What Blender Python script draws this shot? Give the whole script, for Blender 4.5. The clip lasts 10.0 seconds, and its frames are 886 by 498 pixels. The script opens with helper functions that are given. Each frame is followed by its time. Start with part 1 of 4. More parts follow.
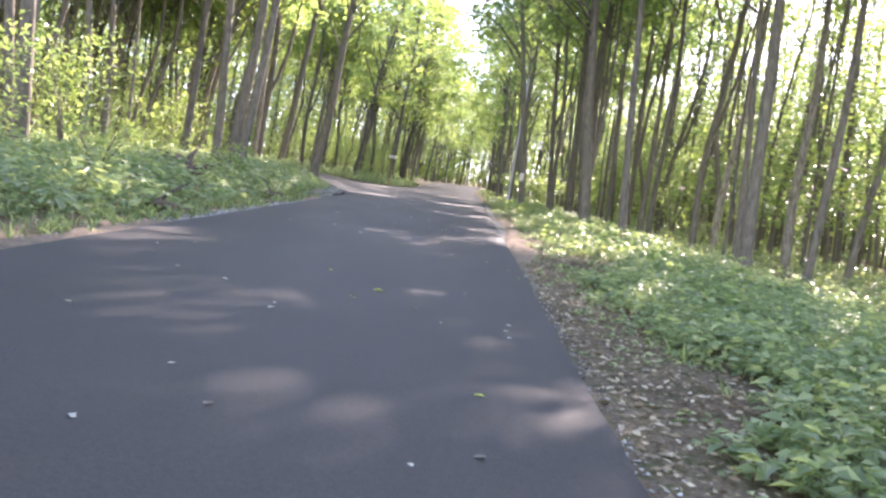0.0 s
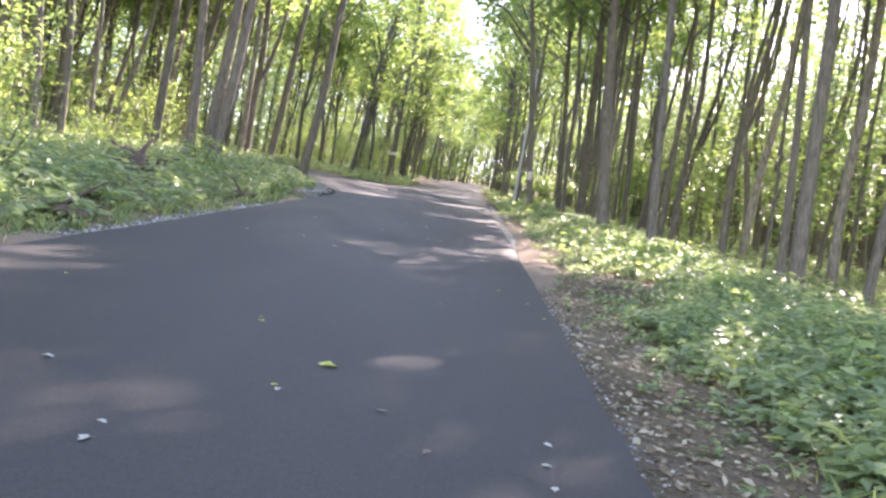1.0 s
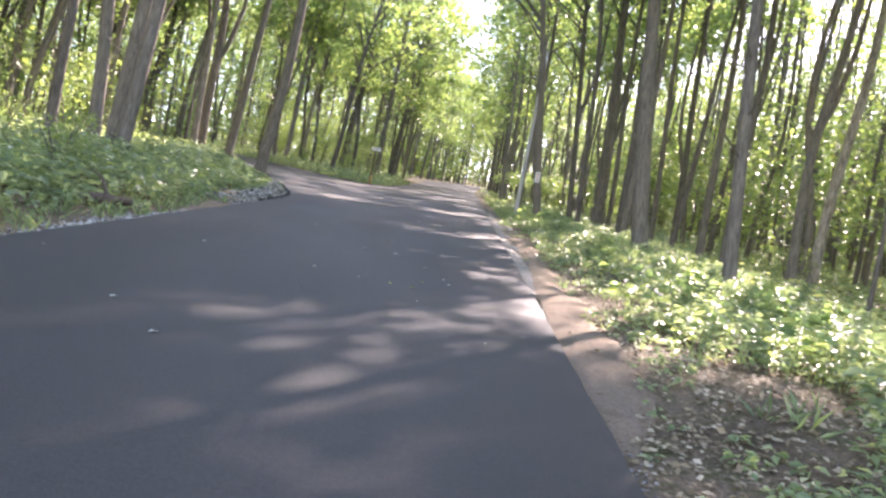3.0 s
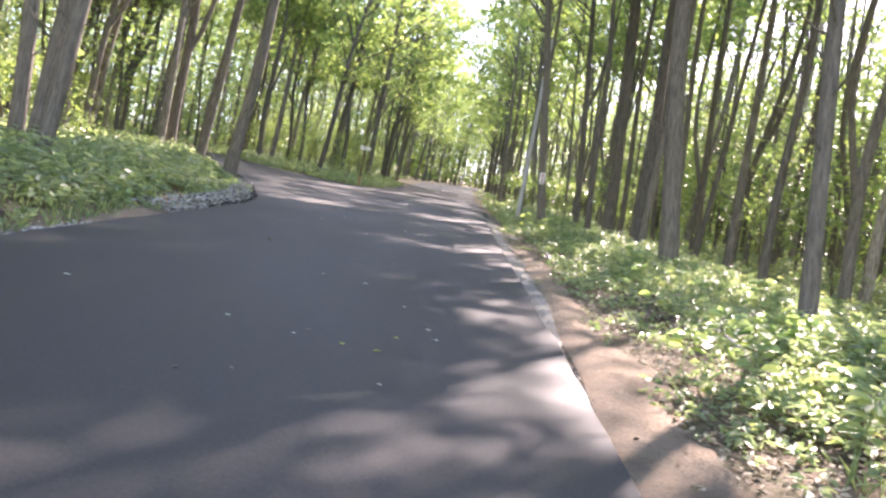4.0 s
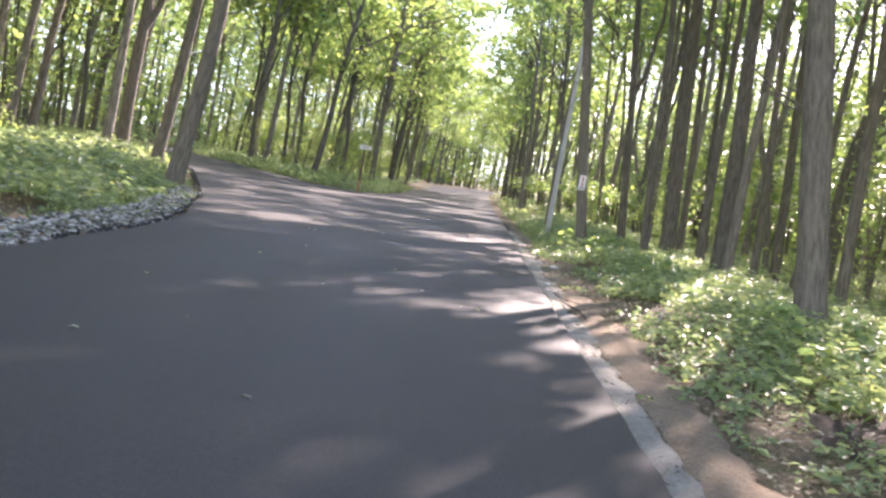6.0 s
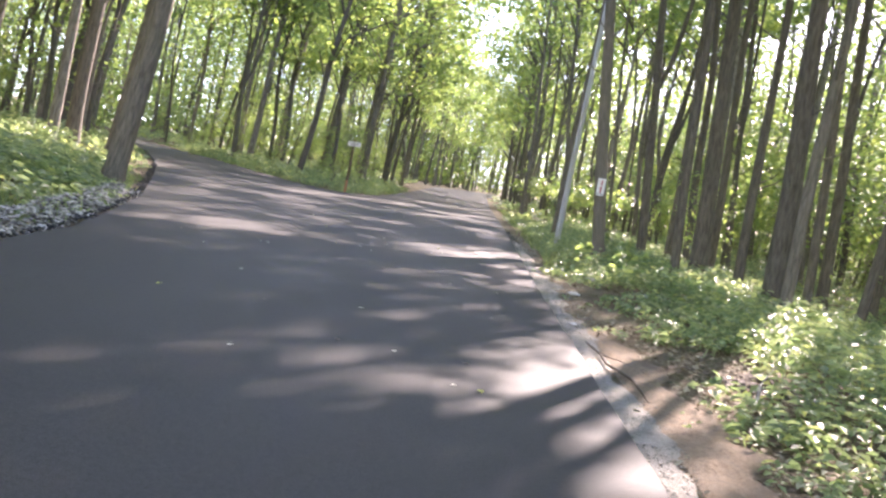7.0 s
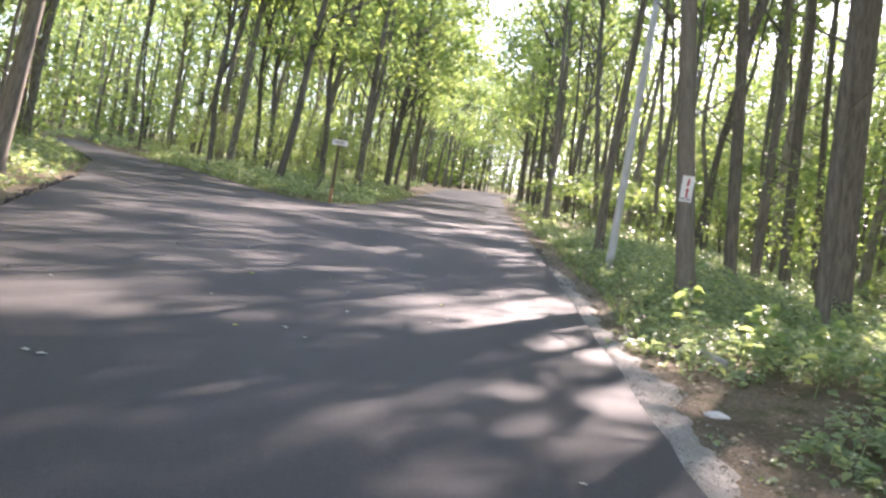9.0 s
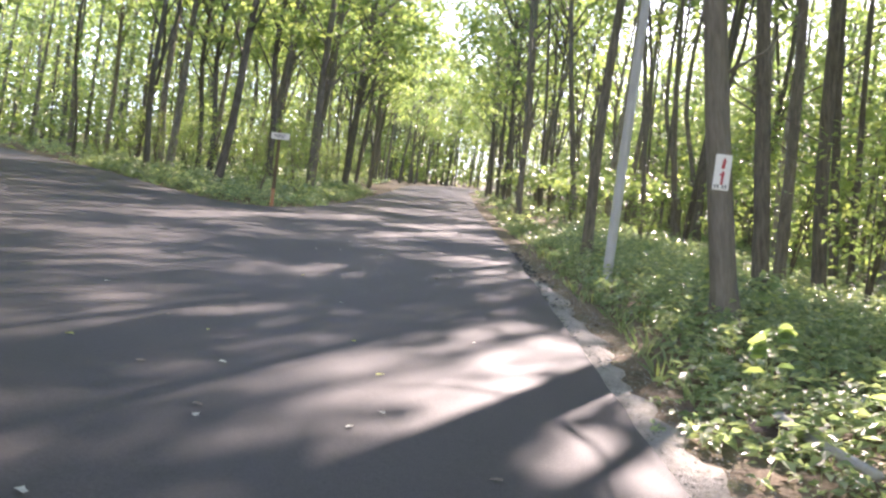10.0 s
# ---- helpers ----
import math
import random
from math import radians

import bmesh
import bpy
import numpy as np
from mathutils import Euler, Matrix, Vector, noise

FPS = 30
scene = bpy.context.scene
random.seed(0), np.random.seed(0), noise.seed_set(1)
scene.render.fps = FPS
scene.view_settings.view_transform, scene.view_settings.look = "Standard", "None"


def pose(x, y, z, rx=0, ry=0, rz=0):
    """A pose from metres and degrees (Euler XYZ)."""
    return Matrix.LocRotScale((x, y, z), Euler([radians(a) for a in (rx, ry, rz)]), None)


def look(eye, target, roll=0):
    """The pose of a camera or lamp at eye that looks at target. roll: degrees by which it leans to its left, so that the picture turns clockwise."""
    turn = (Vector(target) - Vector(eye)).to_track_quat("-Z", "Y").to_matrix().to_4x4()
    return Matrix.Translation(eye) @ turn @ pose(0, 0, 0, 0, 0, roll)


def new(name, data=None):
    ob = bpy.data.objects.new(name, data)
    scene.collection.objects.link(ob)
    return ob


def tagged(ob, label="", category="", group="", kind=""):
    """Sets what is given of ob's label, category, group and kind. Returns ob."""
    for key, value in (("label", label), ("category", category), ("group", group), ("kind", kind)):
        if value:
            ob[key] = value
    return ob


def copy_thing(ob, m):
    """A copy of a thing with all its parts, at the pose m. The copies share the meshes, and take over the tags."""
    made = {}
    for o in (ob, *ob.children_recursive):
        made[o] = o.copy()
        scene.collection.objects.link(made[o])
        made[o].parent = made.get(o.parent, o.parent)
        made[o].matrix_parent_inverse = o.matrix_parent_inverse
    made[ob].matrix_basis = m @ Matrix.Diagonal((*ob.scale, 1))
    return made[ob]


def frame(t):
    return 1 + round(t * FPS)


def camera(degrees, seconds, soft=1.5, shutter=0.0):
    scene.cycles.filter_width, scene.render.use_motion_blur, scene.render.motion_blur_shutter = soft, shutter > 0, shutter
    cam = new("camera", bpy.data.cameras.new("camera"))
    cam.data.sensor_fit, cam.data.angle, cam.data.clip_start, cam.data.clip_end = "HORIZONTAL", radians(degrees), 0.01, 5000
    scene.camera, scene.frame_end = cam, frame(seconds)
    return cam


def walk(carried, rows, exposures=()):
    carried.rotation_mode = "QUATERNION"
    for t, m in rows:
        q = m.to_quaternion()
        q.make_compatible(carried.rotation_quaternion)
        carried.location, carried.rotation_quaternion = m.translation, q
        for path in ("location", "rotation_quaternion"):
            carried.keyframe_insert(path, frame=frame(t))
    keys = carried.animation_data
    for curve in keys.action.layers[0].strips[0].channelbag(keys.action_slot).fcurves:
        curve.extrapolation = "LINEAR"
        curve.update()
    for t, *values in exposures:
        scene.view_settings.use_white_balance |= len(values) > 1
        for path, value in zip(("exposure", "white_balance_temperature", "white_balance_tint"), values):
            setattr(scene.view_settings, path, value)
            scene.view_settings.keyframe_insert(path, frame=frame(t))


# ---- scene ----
from mathutils import geometry

cam = camera(50.6, 10.0, soft=2.55)
METRES, EYE, TILT, LEAN, TURN = 33.9, 1.15, -4.5, -9.0, 0.0
ROWS = [
    (0.0, 0.0, 0.0, 0.0, 0.0, 0.0, 0.0),
    (0.5, 0.0016, 0.0495, 0.0041, 0.02, -0.09, 0.41),
    (1.0, 0.0018, 0.1007, 0.0084, 0.15, -0.14, -0.37),
    (1.5, 0.0032, 0.1488, 0.0121, 0.06, -0.16, -0.67),
    (2.0, 0.0039, 0.2027, 0.0165, 0.02, -0.15, -0.74),
    (2.5, 0.0053, 0.2513, 0.0202, -0.06, -0.16, -1.16),
    (4.0, 0.0102, 0.4025, 0.0309, -0.37, -0.05, -1.12),
    (4.5, 0.01, 0.4487, 0.0351, 0.04, 0.01, -2.31),
    (5.0, 0.0107, 0.4995, 0.0394, 0.55, 0.03, -2.5),
    (5.5, 0.0115, 0.5444, 0.0433, 0.64, 0.04, -0.64),
    (7.0, 0.0134, 0.6935, 0.0544, 0.32, 0.18, -1.85),
    (7.5, 0.0142, 0.7435, 0.0587, 0.85, 0.17, -1.88),
    (8.0, 0.0138, 0.7936, 0.0635, 1.6, 0.12, -1.63),
    (8.5, 0.0148, 0.8399, 0.0675, 1.47, 0.2, 0.06),
    (9.0, 0.0143, 0.8895, 0.072, 1.15, 0.2, 0.11),
    (9.5, 0.0164, 0.9397, 0.0755, 0.32, 0.1, 1.43),
    (10.0, 0.019, 0.9965, 0.0789, -0.66, -0.1, 2.41),
]
# the road climbs a hillside: the plan below is laid out level and tipped by this grade at the end
GRADE = 6.0
HILL = pose(0, 0, 0, GRADE)
walk(cam, [(t, HILL @ pose(0, 0, EYE, TILT, LEAN, TURN) @ pose(METRES * x, METRES * y, METRES * z, 90 + pitch, roll, yaw)) for t, x, y, z, yaw, pitch, roll in ROWS], [(0.0, 2.74, 6900, 33), (2.0, 2.80, 6900, 33), (2.7, 2.70, 6900, 33), (4.0, 2.62, 6900, 33), (7.5, 2.66, 6900, 33), (8.5, 2.70, 6900, 33), (9.5, 2.62, 6900, 33), (10.0, 2.62, 6900, 33)])

# ---- light ----
s_dir = HILL.to_3x3() @ Vector((math.sin(radians(24.5)) * math.cos(radians(27.5)), math.cos(radians(24.5)) * math.cos(radians(27.5)), math.sin(radians(27.5))))
SUN_AZ, SUN_EL = math.degrees(math.atan2(s_dir.x, s_dir.y)), math.degrees(math.asin(s_dir.z))
world = bpy.data.worlds.new("sky")
scene.world = world
world.use_nodes = True
wn = world.node_tree
sky = wn.nodes.new("ShaderNodeTexSky")
sky.sky_type, sky.sun_disc = "NISHITA", False
sky.sun_elevation, sky.sun_rotation = radians(SUN_EL), radians(SUN_AZ)
sky.air_density, sky.dust_density = 1.0, 0.4
wn.nodes["Background"].inputs["Strength"].default_value = 0.15
wn.links.new(sky.outputs["Color"], wn.nodes["Background"].inputs["Color"])
sun = new("sun", bpy.data.lights.new("sun", "SUN"))
sun.data.energy, sun.data.angle, sun.data.color = 4.4, radians(0.6), (1.0, 0.95, 0.86)
sun.matrix_world = look(s_dir * 60, (0, 0, 0))


# ---- materials ----
def mat(name, rough=0.8, spec=0.3):
    m = bpy.data.materials.new(name)
    m.use_nodes = True
    b = m.node_tree.nodes["Principled BSDF"]
    b.inputs["Roughness"].default_value, b.inputs["Specular IOR Level"].default_value = rough, spec
    return m, m.node_tree, b


def coords(nt, kind="Position", scale=(1, 1, 1)):
    if kind == "Position":
        out = nt.nodes.new("ShaderNodeNewGeometry").outputs["Position"]
    else:
        out = nt.nodes.new("ShaderNodeTexCoord").outputs["Object"]
    mp = nt.nodes.new("ShaderNodeMapping")
    mp.inputs["Scale"].default_value = scale
    nt.links.new(out, mp.inputs["Vector"])
    return mp.outputs["Vector"]


def noise_tex(nt, vec, scale, detail=4.0, rough=0.6):
    n = nt.nodes.new("ShaderNodeTexNoise")
    n.inputs["Scale"].default_value, n.inputs["Detail"].default_value, n.inputs["Roughness"].default_value = scale, detail, rough
    nt.links.new(vec, n.inputs["Vector"])
    return n.outputs["Fac"]


def ramp(nt, fac, stops):
    r = nt.nodes.new("ShaderNodeValToRGB")
    els = r.color_ramp.elements
    while len(els) < len(stops):
        els.new(0.5)
    for e, (p, c) in zip(els, stops):
        e.position, e.color = p, (*c, 1)
    nt.links.new(fac, r.inputs["Fac"])
    return r.outputs["Color"]


def mixc(nt, fac, a, b, mode="MIX"):
    n = nt.nodes.new("ShaderNodeMix")
    n.data_type, n.blend_type = "RGBA", mode
    for sock, v in ((n.inputs[0], fac), (n.inputs[6], a), (n.inputs[7], b)):
        if isinstance(v, bpy.types.NodeSocket):
            nt.links.new(v, sock)
        elif isinstance(v, tuple):
            sock.default_value = (*v, 1)
        else:
            sock.default_value = v
    return n.outputs[2]


def bump(nt, b, height, strength, dist):
    n = nt.nodes.new("ShaderNodeBump")
    n.inputs["Strength"].default_value, n.inputs["Distance"].default_value = strength, dist
    nt.links.new(height, n.inputs["Height"])
    nt.links.new(n.outputs["Normal"], b.inputs["Normal"])


def asphalt_mat():
    m, nt, b = mat("fresh_asphalt", 0.74, 0.32)
    v = coords(nt)
    grain = noise_tex(nt, v, 140, 3, 0.7)
    broad = noise_tex(nt, coords(nt, scale=(1.2, 0.25, 1)), 0.8, 4)
    c = ramp(nt, grain, [(0.3, (0.024, 0.0222, 0.0198)), (0.72, (0.074, 0.0685, 0.0612))])
    c = mixc(nt, 1.0, c, ramp(nt, broad, [(0.3, (0.8, 0.8, 0.8)), (0.7, (1.15, 1.15, 1.15))]), "MULTIPLY")
    clump = noise_tex(nt, v, 38, 4, 0.75)
    c = mixc(nt, 1.0, c, ramp(nt, clump, [(0.34, (0.82, 0.82, 0.82)), (0.66, (1.18, 1.18, 1.18))]), "MULTIPLY")
    nt.links.new(c, b.inputs["Base Color"])
    nt.links.new(ramp(nt, broad, [(0.3, (0.64, 0.64, 0.64)), (0.7, (0.78, 0.78, 0.78))]), b.inputs["Roughness"])
    bump(nt, b, mixc(nt, 0.5, grain, clump), 0.6, 0.008)
    return m


def ground_mat():
    m, nt, b = mat("forest_floor", 0.95, 0.15)
    v = coords(nt)
    fine, mid, broad = noise_tex(nt, v, 34, 6, 0.8), noise_tex(nt, v, 4.5, 5), noise_tex(nt, v, 0.55, 4)
    litter = ramp(nt, fine, [(0.3, (0.06, 0.042, 0.028)), (0.5, (0.19, 0.145, 0.095)), (0.72, (0.38, 0.30, 0.20))])
    moss = ramp(nt, fine, [(0.3, (0.03, 0.045, 0.015)), (0.7, (0.12, 0.15, 0.05))])
    c = mixc(nt, ramp(nt, mid, [(0.48, (0, 0, 0)), (0.68, (0.8, 0.8, 0.8))]), litter, moss)
    c = mixc(nt, ramp(nt, broad, [(0.5, (0, 0, 0)), (0.68, (0.6, 0.6, 0.6))]), c, (0.085, 0.06, 0.04))
    nt.links.new(c, b.inputs["Base Color"])
    bump(nt, b, fine, 0.8, 0.03)
    return m


def mottled(name, lo, hi, scale=12.0, rough=0.85, spec=0.25, relief=0.01, kind="Position"):
    m, nt, b = mat(name, rough, spec)
    v = coords(nt, kind)
    f, g = noise_tex(nt, v, scale, 6, 0.7), noise_tex(nt, v, scale * 0.13, 4)
    c = mixc(nt, 0.55, ramp(nt, f, [(0.3, lo), (0.7, hi)]), ramp(nt, g, [(0.3, lo), (0.7, hi)]))
    nt.links.new(c, b.inputs["Base Color"])
    bump(nt, b, f, 0.7, relief)
    return m


def island_mat(name, stops, rough=0.8, glow=None, spec=0.3):
    """Colour by island, with light passing through the blade where glow is given."""
    m, nt, b = mat(name, rough, spec)
    rnd = nt.nodes.new("ShaderNodeNewGeometry").outputs["Random Per Island"]
    c = ramp(nt, rnd, stops)
    c = mixc(nt, noise_tex(nt, coords(nt), 1.3, 3), c, mixc(nt, 1.0, c, (0.7, 0.75, 0.7), "MULTIPLY"))
    nt.links.new(c, b.inputs["Base Color"])
    if glow:
        t = nt.nodes.new("ShaderNodeBsdfTranslucent")
        nt.links.new(mixc(nt, 1.0, c, glow, "MULTIPLY"), t.inputs["Color"])
        add = nt.nodes.new("ShaderNodeAddShader")
        nt.links.new(b.outputs["BSDF"], add.inputs[0])
        nt.links.new(t.outputs["BSDF"], add.inputs[1])
        nt.links.new(add.outputs["Shader"], nt.nodes["Material Output"].inputs["Surface"])
    return m


def sandy_mat():
    m, nt, b = mat("sandy_soil", 0.95, 0.15)
    v = coords(nt)
    f, g, h = noise_tex(nt, v, 38, 6, 0.8), noise_tex(nt, v, 6, 5, 0.7), noise_tex(nt, v, 1.1, 4)
    c = ramp(nt, f, [(0.3, (0.17, 0.125, 0.088)), (0.48, (0.32, 0.235, 0.16)), (0.7, (0.50, 0.39, 0.28))])
    c = mixc(nt, ramp(nt, g, [(0.4, (0, 0, 0)), (0.65, (0.75, 0.75, 0.75))]), c, mixc(nt, f, (0.2, 0.155, 0.115), (0.34, 0.28, 0.215)))
    c = mixc(nt, ramp(nt, h, [(0.5, (0, 0, 0)), (0.7, (0.7, 0.7, 0.7))]), c, (0.13, 0.10, 0.07))
    nt.links.new(c, b.inputs["Base Color"])
    bump(nt, b, mixc(nt, 0.5, f, noise_tex(nt, v, 130, 4, 0.7)), 1.0, 0.035)
    return m


def bark_mat(name, lo, hi, moss=0.25):
    m, nt, b = mat(name, 0.92, 0.15)
    v = coords(nt, "Object", (1, 1, 0.16))
    f = noise_tex(nt, v, 22, 6, 0.7)
    g = noise_tex(nt, coords(nt, "Object", (1, 1, 0.5)), 1.8, 4)
    info = nt.nodes.new("ShaderNodeObjectInfo").outputs["Random"]
    c = ramp(nt, f, [(0.32, lo), (0.68, hi)])
    c = mixc(nt, ramp(nt, g, [(0.5, (0, 0, 0)), (0.75, (moss, moss, moss))]), c, (0.10, 0.12, 0.06))
    c = mixc(nt, 0.6, c, mixc(nt, 1.0, c, ramp(nt, info, [(0.0, (0.6, 0.58, 0.55)), (1.0, (1.3, 1.27, 1.2))]), "MULTIPLY"))
    nt.links.new(c, b.inputs["Base Color"])
    bump(nt, b, f, 0.45, 0.02)
    return m


ASPHALT, GROUND = asphalt_mat(), ground_mat()
SAND = sandy_mat()
OLD_PAVING = mottled("old_pale_paving", (0.17, 0.155, 0.13), (0.44, 0.40, 0.34), 26, relief=0.05)
SOIL = mottled("dark_soil", (0.03, 0.021, 0.015), (0.085, 0.058, 0.04), 24, relief=0.04)
BARK = bark_mat("grey_brown_bark", (0.09, 0.083, 0.071), (0.24, 0.217, 0.184))
SMOOTH_BARK = bark_mat("smooth_grey_bark", (0.13, 0.12, 0.10), (0.23, 0.21, 0.18), 0.1)
PALE_BARK = bark_mat("pale_bark", (0.10, 0.09, 0.075), (0.42, 0.385, 0.33), 0.15)
LEAF = island_mat("canopy_leaf", [(0.0, (0.066, 0.10, 0.036)), (0.5, (0.106, 0.143, 0.047)), (1.0, (0.165, 0.19, 0.055))], 0.5, (1.75, 1.78, 1.5), 0.3)
HERB = island_mat("herb_leaf", [(0.0, (0.075, 0.108, 0.05)), (0.55, (0.125, 0.16, 0.072)), (0.88, (0.18, 0.21, 0.10)), (1.0, (0.27, 0.28, 0.10))], 0.5, (1.6, 1.62, 1.4), 0.45)
SEEDLING = island_mat("seedling_leaf", [(0.0, (0.09, 0.14, 0.06)), (0.6, (0.135, 0.185, 0.08)), (1.0, (0.2, 0.235, 0.09))], 0.55, (1.6, 1.6, 1.2), 0.4)
CLOD = island_mat("soil_clod", [(0.0, (0.15, 0.108, 0.075)), (0.5, (0.26, 0.19, 0.13)), (1.0, (0.40, 0.31, 0.23))], 0.95)
DRY = island_mat("dry_leaf", [(0.0, (0.16, 0.11, 0.065)), (0.5, (0.33, 0.25, 0.155)), (1.0, (0.55, 0.46, 0.32))], 0.8)
STONE = island_mat("pale_gravel", [(0.0, (0.10, 0.094, 0.086)), (0.35, (0.30, 0.28, 0.25)), (1.0, (0.62, 0.58, 0.52))], 0.85)
PAVE_CHIP = island_mat("paving_chip", [(0.0, (0.15, 0.14, 0.12)), (0.5, (0.29, 0.27, 0.235)), (1.0, (0.48, 0.45, 0.395))], 0.9)
CHIP = island_mat("tar_crumb", [(0.0, (0.02, 0.02, 0.02)), (1.0, (0.07, 0.07, 0.07))], 0.7)
STEEL = mottled("galvanised_steel", (0.42, 0.43, 0.44), (0.58, 0.59, 0.60), 6, 0.5, 0.5, 0.001, "Object")
WHITE = mottled("white_paint", (0.74, 0.735, 0.71), (0.86, 0.855, 0.83), 10, 0.5, 0.4, 0.001, "Object")
RED = mottled("red_paint", (0.42, 0.05, 0.06), (0.55, 0.09, 0.09), 20, 0.5, 0.4, 0.001, "Object")
GREYMARK = mottled("grey_marking", (0.10, 0.10, 0.11), (0.20, 0.20, 0.21), 20, 0.6, 0.3, 0.001, "Object")
STAKE = mottled("weathered_stake", (0.10, 0.075, 0.05), (0.22, 0.17, 0.12), 14, 0.9, 0.2, 0.006, "Object")
ORANGE = mottled("orange_primer", (0.40, 0.16, 0.07), (0.62, 0.36, 0.22), 9, 0.7, 0.3, 0.002, "Object")
LIMESTONE = mottled("pale_limestone", (0.42, 0.40, 0.36), (0.70, 0.67, 0.61), 14, 0.85, 0.25, 0.01, "Object")
ROCK = mottled("ochre_rock", (0.30, 0.17, 0.09), (0.55, 0.37, 0.24), 7, 0.9, 0.2, 0.03, "Object")
DEADWOOD = mottled("dead_wood", (0.045, 0.034, 0.026), (0.19, 0.145, 0.11), 11, 0.9, 0.2, 0.03, "Object")
PALE_WOOD = mottled("bleached_wood", (0.22, 0.21, 0.18), (0.45, 0.43, 0.38), 12, 0.85, 0.2, 0.01, "Object")
FALLEN = [mottled("fallen_leaf_" + n, a, b2, 30, 0.6, 0.3, 0.002, "Object") for n, a, b2 in (
    ("pale", (0.30, 0.30, 0.24), (0.55, 0.54, 0.46)), ("yellow", (0.32, 0.34, 0.06), (0.50, 0.52, 0.14)), ("brown", (0.10, 0.08, 0.06), (0.24, 0.20, 0.15)))]


# ---- mesh helpers ----
rng = np.random.default_rng(7)


def mesh_of(name, verts, faces, material, smooth=False):
    me = bpy.data.meshes.new(name)
    me.from_pydata(np.asarray(verts, float).tolist(), [], faces if isinstance(faces, list) else faces.tolist())
    me.materials.append(material)
    if smooth:
        me.polygons.foreach_set("use_smooth", [True] * len(me.polygons))
    me.update()
    return me


def mesh_bm(name, bm, material, smooth=False):
    me = bpy.data.meshes.new(name)
    bm.to_mesh(me)
    bm.free()
    me.materials.append(material)
    if smooth:
        me.polygons.foreach_set("use_smooth", [True] * len(me.polygons))
    return me


def part(name, bm, material, parent, label="", smooth=False):
    me = bm if isinstance(bm, bpy.types.Mesh) else mesh_bm(name, bm, material, smooth)
    ob = new(name, me)
    ob.parent = parent
    return tagged(ob, label)


def unit(v):
    return v / np.maximum(np.linalg.norm(v, axis=-1, keepdims=True), 1e-9)


def blades(p, d, length, width, fold=0.15, lobes=False, droop=0.0):
    """Folded leaf blades at p, pointing along d: arrays of vertices and faces."""
    n = len(p)
    d = unit(d)
    side = unit(np.cross(d, rng.normal(0, 0.35, (n, 3)) + (0, 0, 1)))
    up = np.cross(side, d)
    L, W = np.reshape(length, (-1, 1)) * np.ones((n, 1)), np.reshape(width, (-1, 1)) * np.ones((n, 1))
    if lobes:
        vs = [p, p + d * L * 0.25 + side * W * 0.42 + up * W * fold, p + d * L * 0.62 + side * W * 0.5 + up * W * fold - up * L * droop * 0.4,
              p + d * L - up * L * droop, p + d * L * 0.62 - side * W * 0.5 + up * W * fold - up * L * droop * 0.4, p + d * L * 0.25 - side * W * 0.42 + up * W * fold]
        f = np.array([(0, 1, 2), (0, 2, 3), (0, 3, 4), (0, 4, 5)])
    else:
        vs = [p, p + d * L * 0.48 + side * W * 0.5 + up * W * fold, p + d * L - up * L * droop, p + d * L * 0.48 - side * W * 0.5 + up * W * fold]
        f = np.array([(0, 1, 2), (0, 2, 3)])
    k = len(vs)
    v = np.stack(vs, 1).reshape(-1, 3)
    return v, (np.arange(n)[:, None, None] * k + f[None]).reshape(-1, 3)


def join(pieces):
    vs, fs, at = [], [], 0
    for v, f in pieces:
        vs.append(v)
        fs.append(np.asarray(f) + at)
        at += len(v)
    return np.concatenate(vs), np.concatenate(fs)


def tube(points, radii, sides=8, jag=0.0):
    """A tapered tube along points; triangles only."""
    pts = np.asarray(points, float)
    n = len(pts)
    a = np.linspace(0, 2 * np.pi, sides, endpoint=False)
    tang = unit(np.gradient(pts, axis=0))
    ref = np.array((1.0, 0.1, 0)) if abs(tang[0][2]) > 0.5 else np.array((0, 0, 1.0))
    s = unit(np.cross(tang, ref))
    u = np.cross(s, tang)
    r = np.reshape(radii, (-1, 1)) * (1 + jag * rng.normal(0, 1, (n, sides)))
    v = (pts[:, None] + r[..., None] * (np.cos(a)[None, :, None] * s[:, None] + np.sin(a)[None, :, None] * u[:, None])).reshape(-1, 3)
    f = []
    for i in range(n - 1):
        for j in range(sides):
            q, w = i * sides + j, i * sides + (j + 1) % sides
            f += [(q, w, w + sides), (q, w + sides, q + sides)]
    v = np.vstack([v, pts[-1]])
    f += [((n - 1) * sides + j, (n - 1) * sides + (j + 1) % sides, n * sides) for j in range(sides)]
    return v, np.array(f)


# ---- plan of the road ----
def right_edge(y):
    return np.interp(y, [-30, 4, 20, 38, 52, 75, 120, 150, 200, 400], [0.35, 1.03, 1.5, 1.92, 2.35, 2.9, 4.4, 8.6, 26.0, 200.0])


def left_edge(y):
    return np.interp(y, [-30, 8, 22, 31.5], [-3.6, -3.44, -3.3, -3.2])


def wobble(v, amp, f=1.0):
    return np.array([amp * noise.noise((a * f, b * f, 3.1)) for a, b in v])


